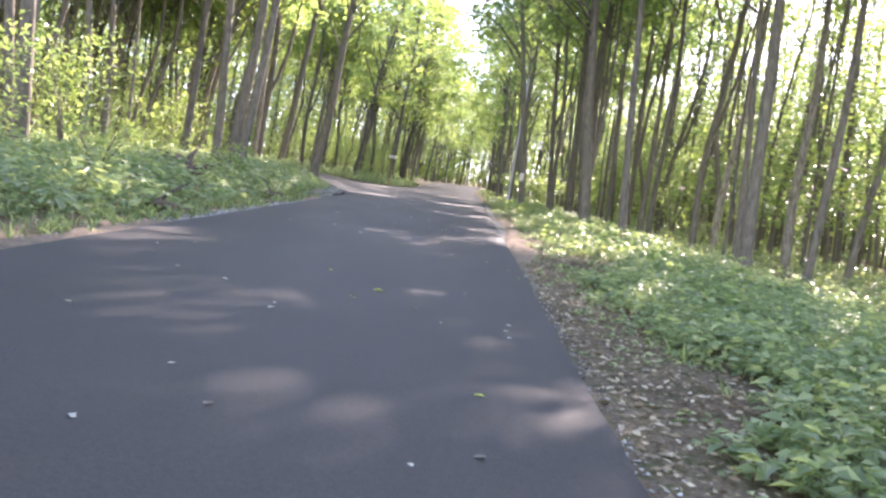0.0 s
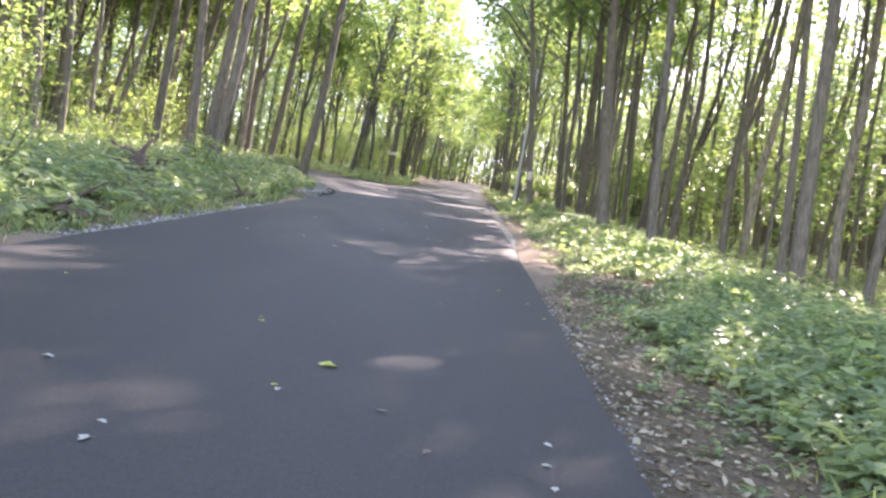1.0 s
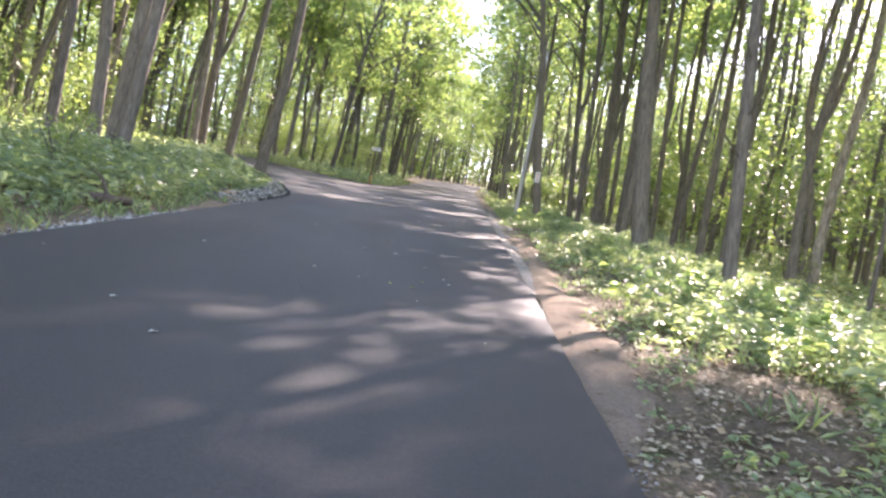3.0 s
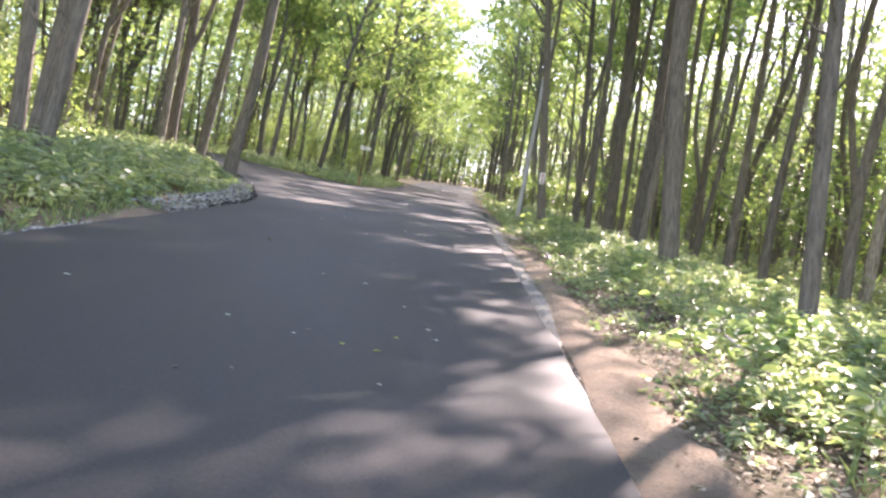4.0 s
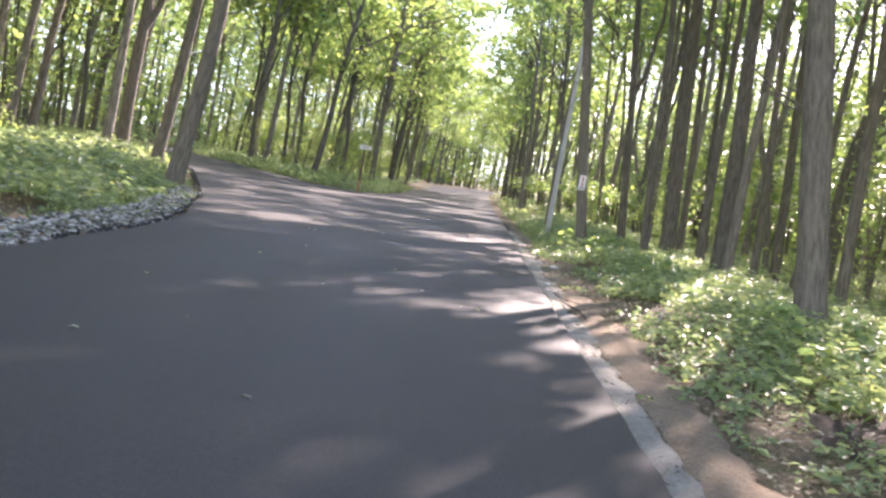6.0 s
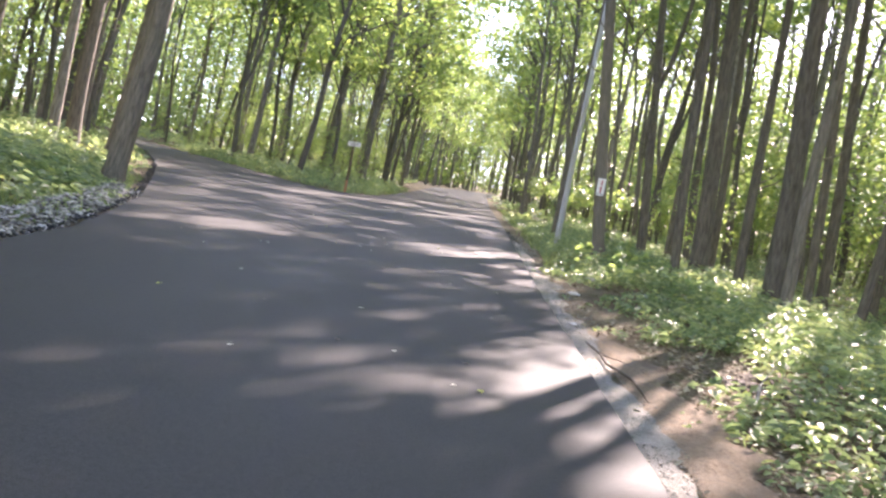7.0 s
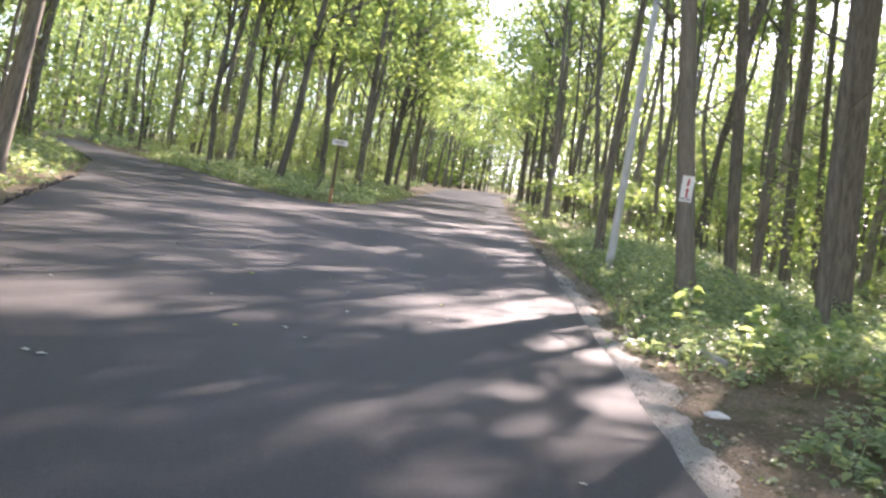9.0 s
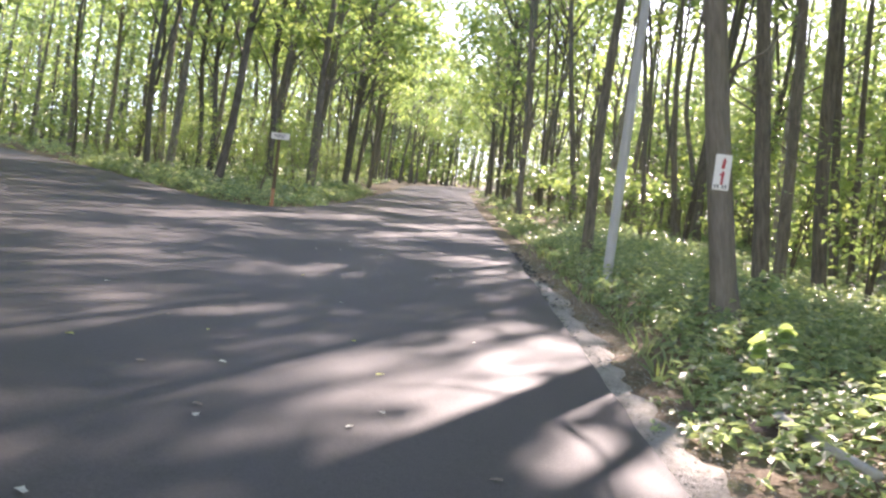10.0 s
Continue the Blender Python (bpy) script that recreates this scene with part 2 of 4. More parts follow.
ys = np.arange(-30, 400, 0.5)
ys = ys[(ys < 80) | (np.mod(ys, 8) < 0.1)]
right = np.stack([right_edge(ys), ys], 1)
corner_in = [(-3.2, 31.5), (-3.3, 33.2), (-3.75, 35.5), (-4.5, 39.0), (-6.0, 44.2), (-8.2, 51.5), (-12.0, 62.0), (-20.0, 78.0), (-34.0, 100.0)]
corner_out = [(-40.0, 101.0), (-22.3, 85.5), (-10.9, 68.4), (-5.8, 59.3), (-4.9, 57.9), (-3.9, 57.1), (-3.1, 57.7), (-2.5, 60.0), (-2.1, 63.5), (-1.6, 85.0), (-1.1, 120.0), (2.6, 150.0), (19.5, 200.0), (190.0, 400.0)]


def dense(pts, step=0.6):
    out = []
    for (a, b), (c, d) in zip(pts, pts[1:]):
        k = max(1, int(min(math.dist((a, b), (c, d)), 30) / step))
        out += [(a + (c - a) * i / k, b + (d - b) * i / k) for i in range(k)]
    return out + [pts[-1]]


yl = np.arange(-30, 31.5, 0.5)
left = np.stack([left_edge(yl), yl], 1)
outline = np.vstack([right, np.array(dense(corner_out))[::-1], np.array(dense(corner_in))[::-1], left[::-1]])
ragged = outline.copy()
near_pts = (outline[:, 1] > -5) & (outline[:, 1] < 80)
ragged[near_pts, 0] += wobble(outline[near_pts], 0.035, 1.7) + wobble(outline[near_pts], 0.02, 6.0)


def road_gap(p):
    """Signed distance to the paved outline, positive outside."""
    a, b = outline, np.roll(outline, -1, 0)
    if len(p) < 40:
        d = b - a
        t = np.clip(((p[:, None] - a) * d).sum(-1) / ((d * d).sum(-1) + 1e-12), 0, 1)
        best = np.linalg.norm(p[:, None] - a - t[..., None] * d, axis=-1).min(1)
        cross = (a[:, 1] > p[:, 1:2]) != (b[:, 1] > p[:, 1:2])
        at = a[:, 0] + (p[:, 1:2] - a[:, 1]) * d[:, 0] / np.where(d[:, 1] == 0, 1e-12, d[:, 1])
        return np.where((cross & (p[:, :1] < at)).sum(1) % 2 == 1, -best, best)
    best, inside = np.full(len(p), 1e9), np.zeros(len(p), bool)
    for (ax, ay), (bx, by) in zip(a, b):
        dx, dy = bx - ax, by - ay
        t = np.clip(((p[:, 0] - ax) * dx + (p[:, 1] - ay) * dy) / (dx * dx + dy * dy + 1e-12), 0, 1)
        best = np.minimum(best, np.hypot(p[:, 0] - ax - t * dx, p[:, 1] - ay - t * dy))
        cross = (ay > p[:, 1]) != (by > p[:, 1])
        if dy:
            inside ^= cross & (p[:, 0] < ax + (p[:, 1] - ay) * dx / dy)
    return np.where(inside, -best, best)


def smooth(a, b, v):
    t = np.clip((v - a) / (b - a), 0, 1)
    return t * t * (3 - 2 * t)


def ground_height(p, gap=None):
    p = np.asarray(p, float)
    gap = road_gap(p) if gap is None else gap
    leftish = smooth(0, 1, -p[:, 0] - 1.5) * (1 - smooth(48, 60, p[:, 1]))
    rough = np.array([noise.noise((x * 0.45, y * 0.45, 0)) * 0.5 + noise.noise((x * 1.4, y * 1.4, 5)) * 0.28 for x, y in p]) if len(p) else np.zeros(0)
    z = -0.06 + leftish * 0.15 * smooth(0.3, 2.2, gap) + (1 - leftish) * 0.07 * smooth(0.4, 2.0, gap)
    z -= (1 - leftish) * 0.28 * smooth(3.0, 7.0, gap) * (p[:, 0] > 0)
    return z + rough * (0.16 * smooth(0.5, 2.0, gap) + 0.03 * smooth(0.05, 0.4, gap))


def axis(*runs):
    out = []
    for a, b, step in runs:
        out += list(np.arange(a, b, step))
    return np.array(out + [runs[-1][1]], float)


gx = axis((-2500, -400, 700), (-400, -60, 60), (-60, -40, 2.5), (-40, -16, 1.0), (-16, -2.6, 0.28), (-2.6, 0.6, 0.8), (0.6, 10, 0.25), (10, 20, 0.8), (20, 60, 3), (60, 400, 60), (400, 2500, 700))
gy = axis((-2500, -400, 700), (-400, -40, 60), (-40, -2, 3), (-2, 64, 0.28), (64, 110, 1.2), (110, 200, 6), (200, 400, 50), (400, 3000, 700))
grid = np.stack(np.meshgrid(gx, gy), -1).reshape(-1, 2)
gz = ground_height(grid)
nx, ny = len(gx), len(gy)
i0 = (np.arange(ny - 1)[:, None] * nx + np.arange(nx - 1)[None]).reshape(-1)
ground = new("ground", mesh_of("ground", np.column_stack([grid, gz]), np.stack([i0, i0 + 1, i0 + nx + 1, i0 + nx], 1), GROUND, True))
tagged(ground, "brown forest floor of leaf litter, moss and soil", "forest floor", kind="structure")

n_out = len(ragged)
flat_v, _, flat_f, _, _, _ = geometry.delaunay_2d_cdt([Vector(q) for q in ragged], [], [list(range(n_out))], 1, 1e-5)
bm = bmesh.new()
top_v = [bm.verts.new((q[0], q[1], 0)) for q in flat_v]
for tri in flat_f:
    fc = bm.faces.new([top_v[k] for k in tri])
    if fc.normal.z < 0:
        fc.normal_flip()
rim = [e for e in bm.edges if len(e.link_faces) == 1]
drop = bmesh.ops.extrude_edge_only(bm, edges=rim)
for g in drop["geom"]:
    if isinstance(g, bmesh.types.BMVert):
        g.co.z = -0.14
bm.normal_update()
for fc in bm.faces:
    if abs(fc.normal.z) > 0.5 and fc.normal.z < 0:
        fc.normal_flip()
road = new("road", mesh_bm("road", bm, ASPHALT))
tagged(road, "freshly laid dark asphalt forest road with a side branch", "road", kind="structure")


def verge(name, edge, y0, y1, u0, u1, height, material, label, step=0.10, amp=0.05, n=9):
    """A low ragged bank beside the paved edge, sunk at its rim."""
    yy = np.arange(y0, y1, step)
    t = np.linspace(0, 1, n)
    ends = smooth(y0, y0 + 2, yy) * (1 - smooth(y1 - 2, y1, yy))
    wide = u0 + (u1 - u0) * ends * (0.75 + 0.5 * np.array([noise.noise((y * 0.6, 2.2, 0)) + 0.7 * noise.noise((y * 2.9, 4.2, 0)) for y in yy]))
    rag = np.array([noise.noise((y * 5.3, 8.2, 0)) + 0.6 * noise.noise((y * 13.0, 1.2, 0)) for y in yy])
    x = edge(yy)[:, None] + 0.01 + (wide + 0.16 * abs(wide) * rag)[:, None] * t
    y = np.repeat(yy[:, None], n, 1)
    p = np.stack([x, y], -1).reshape(-1, 2)
    lift = np.array([noise.noise((a * 2.5, b * 2.5, 1)) * amp * 0.6 + noise.noise((a * 9, b * 9, 1)) * amp * 0.6 for a, b in p])
    prof = np.tile(height * np.sin(np.pi * np.clip(t * 1.02, 0, 1)) ** 0.7 - 0.05 * (t > 0.97), len(yy))
    z = ground_height(p) + 0.012 + prof * np.repeat(ends, n) + lift * np.tile(np.sin(np.pi * t), len(yy))
    m = len(yy)
    q = (np.arange(m - 1)[:, None] * n + np.arange(n - 1)[None]).reshape(-1)
    ob = new(name, mesh_of(name, np.column_stack([p, z]), np.stack([q, q + 1, q + n + 1, q + n], 1), material, True))
    return tagged(ob, label, "verge", kind="structure")


verge("sand_verge", lambda y: right_edge(y) + 0.08 * smooth(18, 21, y) + 0.16 * smooth(22, 26, y), 14.5, 33.5, 0.1, 0.66, 0.035, SAND, "bare sandy soil spilled along the asphalt edge", amp=0.06, n=13)
verge("paving_strip", right_edge, 21.0, 36.0, 0.03, 0.40, 0.014, OLD_PAVING, "worn pale strip of old paving beside the new asphalt", amp=0.025)
verge("paving_strip", right_edge, 33.2, 48.0, 0.03, 0.40, 0.014, OLD_PAVING, "crumbling pale edge of old paving along the herbs", amp=0.03)


verge("soil_verge", left_edge, 23.5, 32.0, -0.1, -0.9, 0.04, SAND, "strip of bare ochre soil under the herb bank", amp=0.07)
verge("soil_verge_low", left_edge, 4.0, 13.5, -0.1, -0.55, 0.03, SAND, "reddish bare soil along the gravel edge", amp=0.06)


# ---- trees ----
def crown_mesh(seed, base, top, radius, clumps, per, size, thick=0.44):
    global rng
    rng = np.random.default_rng(seed)
    h = base + (top - base) * rng.random(clumps) ** 0.85
    prof = radius * np.sin(np.pi * np.clip(0.12 + 0.86 * (h - base) / (top - base), 0, 1)) ** 0.6
    a, r = rng.random(clumps) * 2 * np.pi, prof * np.sqrt(rng.random(clumps))
    c = np.stack([np.cos(a) * r, np.sin(a) * r, h], 1)
    p = np.repeat(c, per, 0) + rng.normal(0, 1, (clumps * per, 3)) * (thick, thick, thick * 0.45)
    d = rng.normal(0, 1, p.shape) * (1, 1, 0.45) - (0, 0, 0.25)
    s = size * (0.65 + 0.7 * rng.random(len(p)))
    v, f = blades(p, d, s, s * 0.68, 0.12, droop=0.15)
    twigs = []
    for q in c[:: 2]:
        z0 = max(base * 0.75, q[2] - 1.6 - 0.5 * abs(q[0]))
        twigs.append(tube([(0, 0, z0), (q[0] * 0.5, q[1] * 0.5, (z0 + q[2]) / 2 + 0.2), tuple(q)], [0.05, 0.03, 0.012], 3))
    me = mesh_of("crown", v, f, LEAF)
    return me, join(twigs)


CROWNS = [crown_mesh(40 + i, (6.5, 7.5, 8.5, 5.5, 7.0, 9.0, 5.0, 6.0, 9.0, 10.0, 8.5, 9.0, 5.5, 6.5)[i], (16, 17, 18, 14, 16.5, 18, 15, 16.5, 17, 18, 16.5, 17.5, 15.5, 17)[i], (2.3, 2.6, 2.4, 2.0, 2.8, 2.2, 3.6, 4.0, 1.8, 1.6, 3.8, 4.0, 3.2, 3.6)[i], (36, 38, 36, 32, 40, 34, 46, 50, 6, 6, 100, 104, 52, 56)[i], 30, 0.29) for i in range(14)]


def trunk_mesh(seed, dia, height, bend, sides=11, limbs=None, material=None, fork=0.0):
    global rng
    rng = np.random.default_rng(seed)
    n = 15
    t = np.linspace(0, 1, n) ** 1.35
    ph, amp = rng.random(2) * 6.28, bend * (0.4 + rng.random(2))
    sway = np.sin(t[:, None] * (5.0 + 3 * rng.random(2)) + ph) - np.sin(ph)
    pts = np.column_stack([sway * amp * smooth(0, 0.35, t)[:, None], t * height - 0.12])
    r = dia / 2 * ((1 - 0.72 * t) + 0.42 * np.exp(-t * height / 0.22))
    pieces = [tube(pts, r, sides, 0.025)]
    if limbs is not None:
        lv, lf = limbs
        zz = np.clip(lv[:, 2], 0, height)
        off = np.stack([np.interp(zz, pts[:, 2], pts[:, 0]), np.interp(zz, pts[:, 2], pts[:, 1])], 1)
        pieces.append((lv + np.column_stack([off, np.zeros(len(lv))]), lf))
    if fork:
        k = int(np.argmin(abs(pts[:, 2] - fork)))
        s = rng.choice([-1, 1])
        pieces.append(tube([pts[k], pts[k] + (0.35 * s, 0.1, 0.8), pts[k] + (0.75 * s, 0.2, 2.4), pts[k] + (1.2 * s, 0.3, 6.0)], [r[k] * 0.75, r[k] * 0.65, r[k] * 0.55, r[k] * 0.2], 9))
    for _ in range(5):
        z0, a = 1.8 + 4.5 * rng.random(), rng.random() * 6.28
        x0, y0 = np.interp(z0, pts[:, 2], pts[:, 0]), np.interp(z0, pts[:, 2], pts[:, 1])
        q, ln = np.array((math.cos(a), math.sin(a), 0.5)), 0.3 + rng.random() * 0.9
        pieces.append(tube([(x0, y0, z0), (x0, y0, z0) + q * ln * 0.5, (x0, y0, z0) + q * (1, 1, 1.5) * ln], [0.022, 0.014, 0.005], 4))
    v, f = join(pieces)
    return mesh_of("trunk", v, f, material or BARK, True), pts


TREE_LABEL = "tall slender forest tree with grey-brown bark and high green crown"
placed = []
TREES = []
UPRIGHT = math.tan(radians(GRADE))


def tree(x, y, dia, lean=0.0, lean_y=0.0, height=None, bend=0.10, variant=None, material=None, label="", group="roadside forest trees", fork=0.0, mesh=None, sides=11, over=0.0):
    """One forest tree: trunk with limbs, and its crown."""
    k = len(placed)
    placed.append((x, y))
    variant = k % 6 if variant is None else variant
    # thin crowns here let the sun past; added leaf clumps do the shading
    if x > 3 and 14 < y < 78 or x > 8.7 and y < 84:
        variant = 8 + k % 2
    height = height or 15.5 + (k * 37 % 10) * 0.35
    lean_y += UPRIGHT
    crown, limbs = CROWNS[variant]
    z = float(ground_height([(x, y)])[0])
    root = new("tree")
    tr = mesh or trunk_mesh(1000 + k, dia, height, bend, sides, limbs, material, fork)
    tm, pts = tr
    root.matrix_world = Matrix.Translation((x, y, z)) @ Euler((-math.atan(lean_y), math.atan(lean), 0)).to_matrix().to_4x4()
    part("trunk", tm, None, root)
    c = part("crown", crown, None, root)
    top = pts[np.argmin(abs(pts[:, 2] - 11))]
    c.location = (top[0] + over, top[1], 0)
    c.rotation_euler = (0, 0, (k * 2.4) % 6.28)
    TREES.append((root, x, y, lean, lean_y, z))
    return tagged(root, label or TREE_LABEL, "tree", group)


# trees along the left bank
tree(-8.75, 19.5, 0.36, -0.084, variant=1)
tree(-9.3, 20.2, 0.24, -0.159, variant=2)
tree(-10.5, 27.4, 0.24, -0.070)
tree(-10.95, 30.2, 0.23, -0.048)
tree(-10.5, 31.2, 0.13, -0.074)
tree(-8.8, 31.9, 0.28, -0.016)
tree(-7.55, 31.3, 0.33, -0.042)
tree(-6.9, 30.6, 0.36, 0.035)
tree(-6.5, 30.0, 0.32, 0.067)
tree(-13.2, 32.7, 0.17, -0.128)
tree(-5.56, 40.5, 0.40, 0.093, label="leaning forest tree with dark trunk at the road fork")
tree(-8.35, 47.9, 0.36, 0.095)
tree(-9.5, 46.9, 0.29, -0.001, material=PALE_BARK, label="pale sunlit trunk in a close cluster of trees")
tree(-9.5, 48.2, 0.40, -0.037, fork=3.6)
tree(-18.8, 62.0, 0.28, -0.063)

# trees in the wedge between the road and its branch
tree(-6.0, 63.5, 0.28, 0.157, bend=0.22, label="slender crooked tree leaning over the road")
tree(-10.4, 74.0, 0.36, 0.067, material=PALE_BARK)
tree(-6.6, 75.5, 0.28, 0.043)
tree(-7.2, 79.0, 0.36, 0.093)
tree(-3.45, 80.0, 0.31, 0.076)
tree(-5.6, 85.0, 0.29, 0.038)
tree(-3.0, 92.0, 0.24, 0.054)
tree(-16.5, 84.0, 0.29, -0.015, material=PALE_BARK)
tree(-21.5, 92.0, 0.34, -0.008, material=PALE_BARK)
tree(-27.0, 100.0, 0.31, -0.022, material=PALE_BARK)

# trees along the right side
tree(7.8, 23.3, 0.36, -0.023, variant=11, label="stout forest tree with rough grey bark")
tree(8.3, 25.6, 0.22, -0.028, variant=10)
tree(9.5, 23.6, 0.24, 0.069, variant=11)
tree(12.1, 27.2, 0.24, 0.120, variant=9)
tree(4.87, 24.4, 0.22, -0.075, variant=6)
tree(8.5, 27.5, 0.10, 0.048, variant=8)
tree(4.97, 31.3, 0.40, -0.122, variant=10, label="stout forest tree with rough grey-brown bark")
tree(7.65, 33.8, 0.22, -0.009, variant=9)
tree(5.8, 37.7, 0.20, 0.014)
tree(8.35, 38.5, 0.26, 0.005)
tree(5.9, 38.6, 0.35, 0.009)
tree(7.6, 39.2, 0.17, 0.132)
tree(7.35, 40.8, 0.19, -0.009, variant=4)
tree(6.65, 44.9, 0.20, -0.002)
tree(5.0, 41.4, 0.19, -0.075, variant=8)
tree(6.6, 42.6, 0.22, -0.016)
signed_tree = tree(3.85, 43.42, 0.28, -0.156, bend=0.05, variant=11, material=SMOOTH_BARK, label="forest tree with smooth grey trunk carrying a white marker")
tree(8.9, 43.9, 0.27, -0.003)
tree(6.0, 43.5, 0.40, -0.03)
tree(5.5, 47.0, 0.25, -0.085, fork=4.4, variant=9)
tree(7.2, 49.0, 0.24, -0.090, variant=1)
tree(6.85, 49.9, 0.22, -0.005, variant=6)
# added tree, not a mapped one, put here to shade the road
tree(10.3, 55.5, 0.22, -0.078, variant=12)
tree(3.9, 52.3, 0.22, -0.006, variant=11)
tree(7.0, 61.1, 0.16, -0.054)
tree(8.6, 63.5, 0.22, -0.065)
tree(9.2, 64.5, 0.20, 0.096)
tree(6.1, 68.2, 0.24, -0.102)
tree(6.55, 82.4, 0.21, -0.025)
tree(5.6, 75.0, 0.17, -0.050)

# deeper forest
POOL = [trunk_mesh(2000 + i, 0.14 + 0.035 * i, 15.5 + 0.3 * i, 0.26, 8, CROWNS[i][1], PALE_BARK if i == 5 else BARK, 4.5 if i == 4 else 0) for i in range(6)]
THIN_POOL = [trunk_mesh(2000 + i, 0.14 + 0.035 * i, 15.5 + 0.3 * i, 0.26, 8, CROWNS[8 + i % 2][1], PALE_BARK if i == 5 else BARK, 4.5 if i == 4 else 0) for i in range(6)]


def open_ground(x, y):
    """Where no deep-forest tree stands: paving, the open banks, the mapped rows."""
    if -3 < y < 24 and -9.5 < x < 12.5 and abs(x) < 0.5 * max(y, 0) + 1.8:
        return True
    if -11.5 < x < 0 and y < 60 or 0 < x < 8.8 and 22 < y < 55:
        return True
    return False


def scatter(n, x0, x1, y0, y1, gap, seed, tries=60):
    r = random.Random(seed)
    out = []
    for _ in range(n * tries):
        if len(out) >= n:
            break
        x, y = r.uniform(x0, x1), r.uniform(y0, y1)
        if open_ground(x, y) or min((math.dist((x, y), q) for q in placed + out), default=9) < gap:
            continue
        out.append((x, y))
    if out:
        g = road_gap(np.array(out))
        out = [q for q, w in zip(out, g) if w > 1.6]
    return out


# the first area is unseen at the right, added mostly for its shade
for area in ((44, 4, 24, 2, 24, 2.0), (18, -26, -9, -4, 24, 2.6), (84, 8.8, 26, 22, 75, 1.7), (104, -28, -9, 24, 84, 1.5), (22, 4.5, 11, 66, 120, 2.0), (26, -16, -2, 66, 130, 2.0)):
    n, x0, x1, y0, y1, gap = area
    for x, y in scatter(n, x0, x1, y0, y1, gap, n):
        i = random.randrange(6)
        # dense crowns at left and near right are chosen to cast more shade
        tree(x, y, 0, random.uniform(-0.06, 0.06), random.uniform(-0.05, 0.05), variant=10 + i % 2 if y < 24 and 0 < x < 9.5 or x < -9 and y > 24 else i, mesh=THIN_POOL[i] if x > 8.7 and 24 < y < 80 else POOL[i])


# wide-crowned trees whose boughs close over the far road
for i in range(26):
    y = 58 + i * 5.4 + random.uniform(-1.5, 1.5)
    for side in (1, -1):
        x = float(right_edge(y)) + random.uniform(1.2, 2.2) if side > 0 else float(np.interp(y, [58, 63, 85, 120, 150, 200], [-5.2, -2.1, -1.6, -1.1, 2.6, 19.5])) - random.uniform(1.4, 2.6)
        if min(math.dist((x, y), q) for q in placed) > 1.5 and road_gap(np.array([(x, y)]))[0] > 1.0 and (side > 0 and y > 68 or side < 0 and y > 64):
            tree(x, y, 0.2 + 0.14 * random.random(), -side * random.uniform(0.0, 0.06), random.uniform(-0.04, 0.04), variant=(6 if y < 76 or i % 3 else 12) + (i % 2), height=15.5, over=-0.8 * side)


# openings in the added shading leaves: centre and half sizes of sunlit road spots
SPOTS_LOW = [(0.76, 4.83, 0.34, 0.6), (-1.28, 5.23, 0.30, 0.25), (-1.9, 7.1, 0.4, 0.35), (-3.08, 10.4, 0.46, 0.7), (-2.92, 8.7, 0.45, 0.5), (1.29, 13.8, 0.2, 0.8), (-1.17, 16.4, 0.28, 0.4), (0.26, 17.9, 0.28, 0.45),
             (0.95, 20.5, 0.42, 0.95), (0.63, 18.9, 0.2, 0.3), (1.33, 18.2, 0.28, 0.65), (-0.72, 16.8, 0.25, 0.3), (0.98, 22.4, 0.3, 0.35), (1.35, 23.4, 0.3, 0.6), (0.08, 23.8, 0.3, 0.2)]
SPOTS_MID = [(-1.7, 26.5, 0.2, 0.25), (1.23, 27.5, 0.36, 0.4), (1.58, 25.6, 0.15, 0.6), (0.36, 32.6, 0.32, 0.36), (-0.32, 28.8, 0.44, 0.55), (1.09, 29.4, 0.4, 0.85), (1.4, 31.0, 0.25, 0.6), (-1.44, 33.7, 0.42, 0.6), (-0.26, 35.5, 0.32, 0.4), (-0.45, 34.9, 0.3, 0.3), (0.8, 34.2, 0.22, 0.25)]
SPOTS_TOP = [(1.21, 40.2, 0.65, 0.95), (-0.2, 40.0, 0.36, 0.55), (-1.4, 41.3, 0.55, 0.75), (-2.3, 40.0, 0.25, 0.3), (1.5, 36.3, 0.25, 0.5), (-0.41, 38.0, 0.38, 0.5), (1.34, 45.2, 0.6, 0.9), (1.69, 42.8, 0.35, 0.6), (1.7, 38.0, 0.23, 0.5), (-5.4, 49.0, 0.6, 1.2), (-2.0, 44.5, 0.5, 0.75), (-1.36, 37.0, 0.3, 0.45),
             (-0.6, 38.5, 0.42, 0.5), (-0.52, 37.3, 0.25, 0.25), (-1.64, 44.1, 0.35, 0.5), (1.21, 41.7, 0.25, 0.4), (-3.0, 35.7, 0.4, 0.4), (-5.1, 46.3, 0.4, 1.2)]


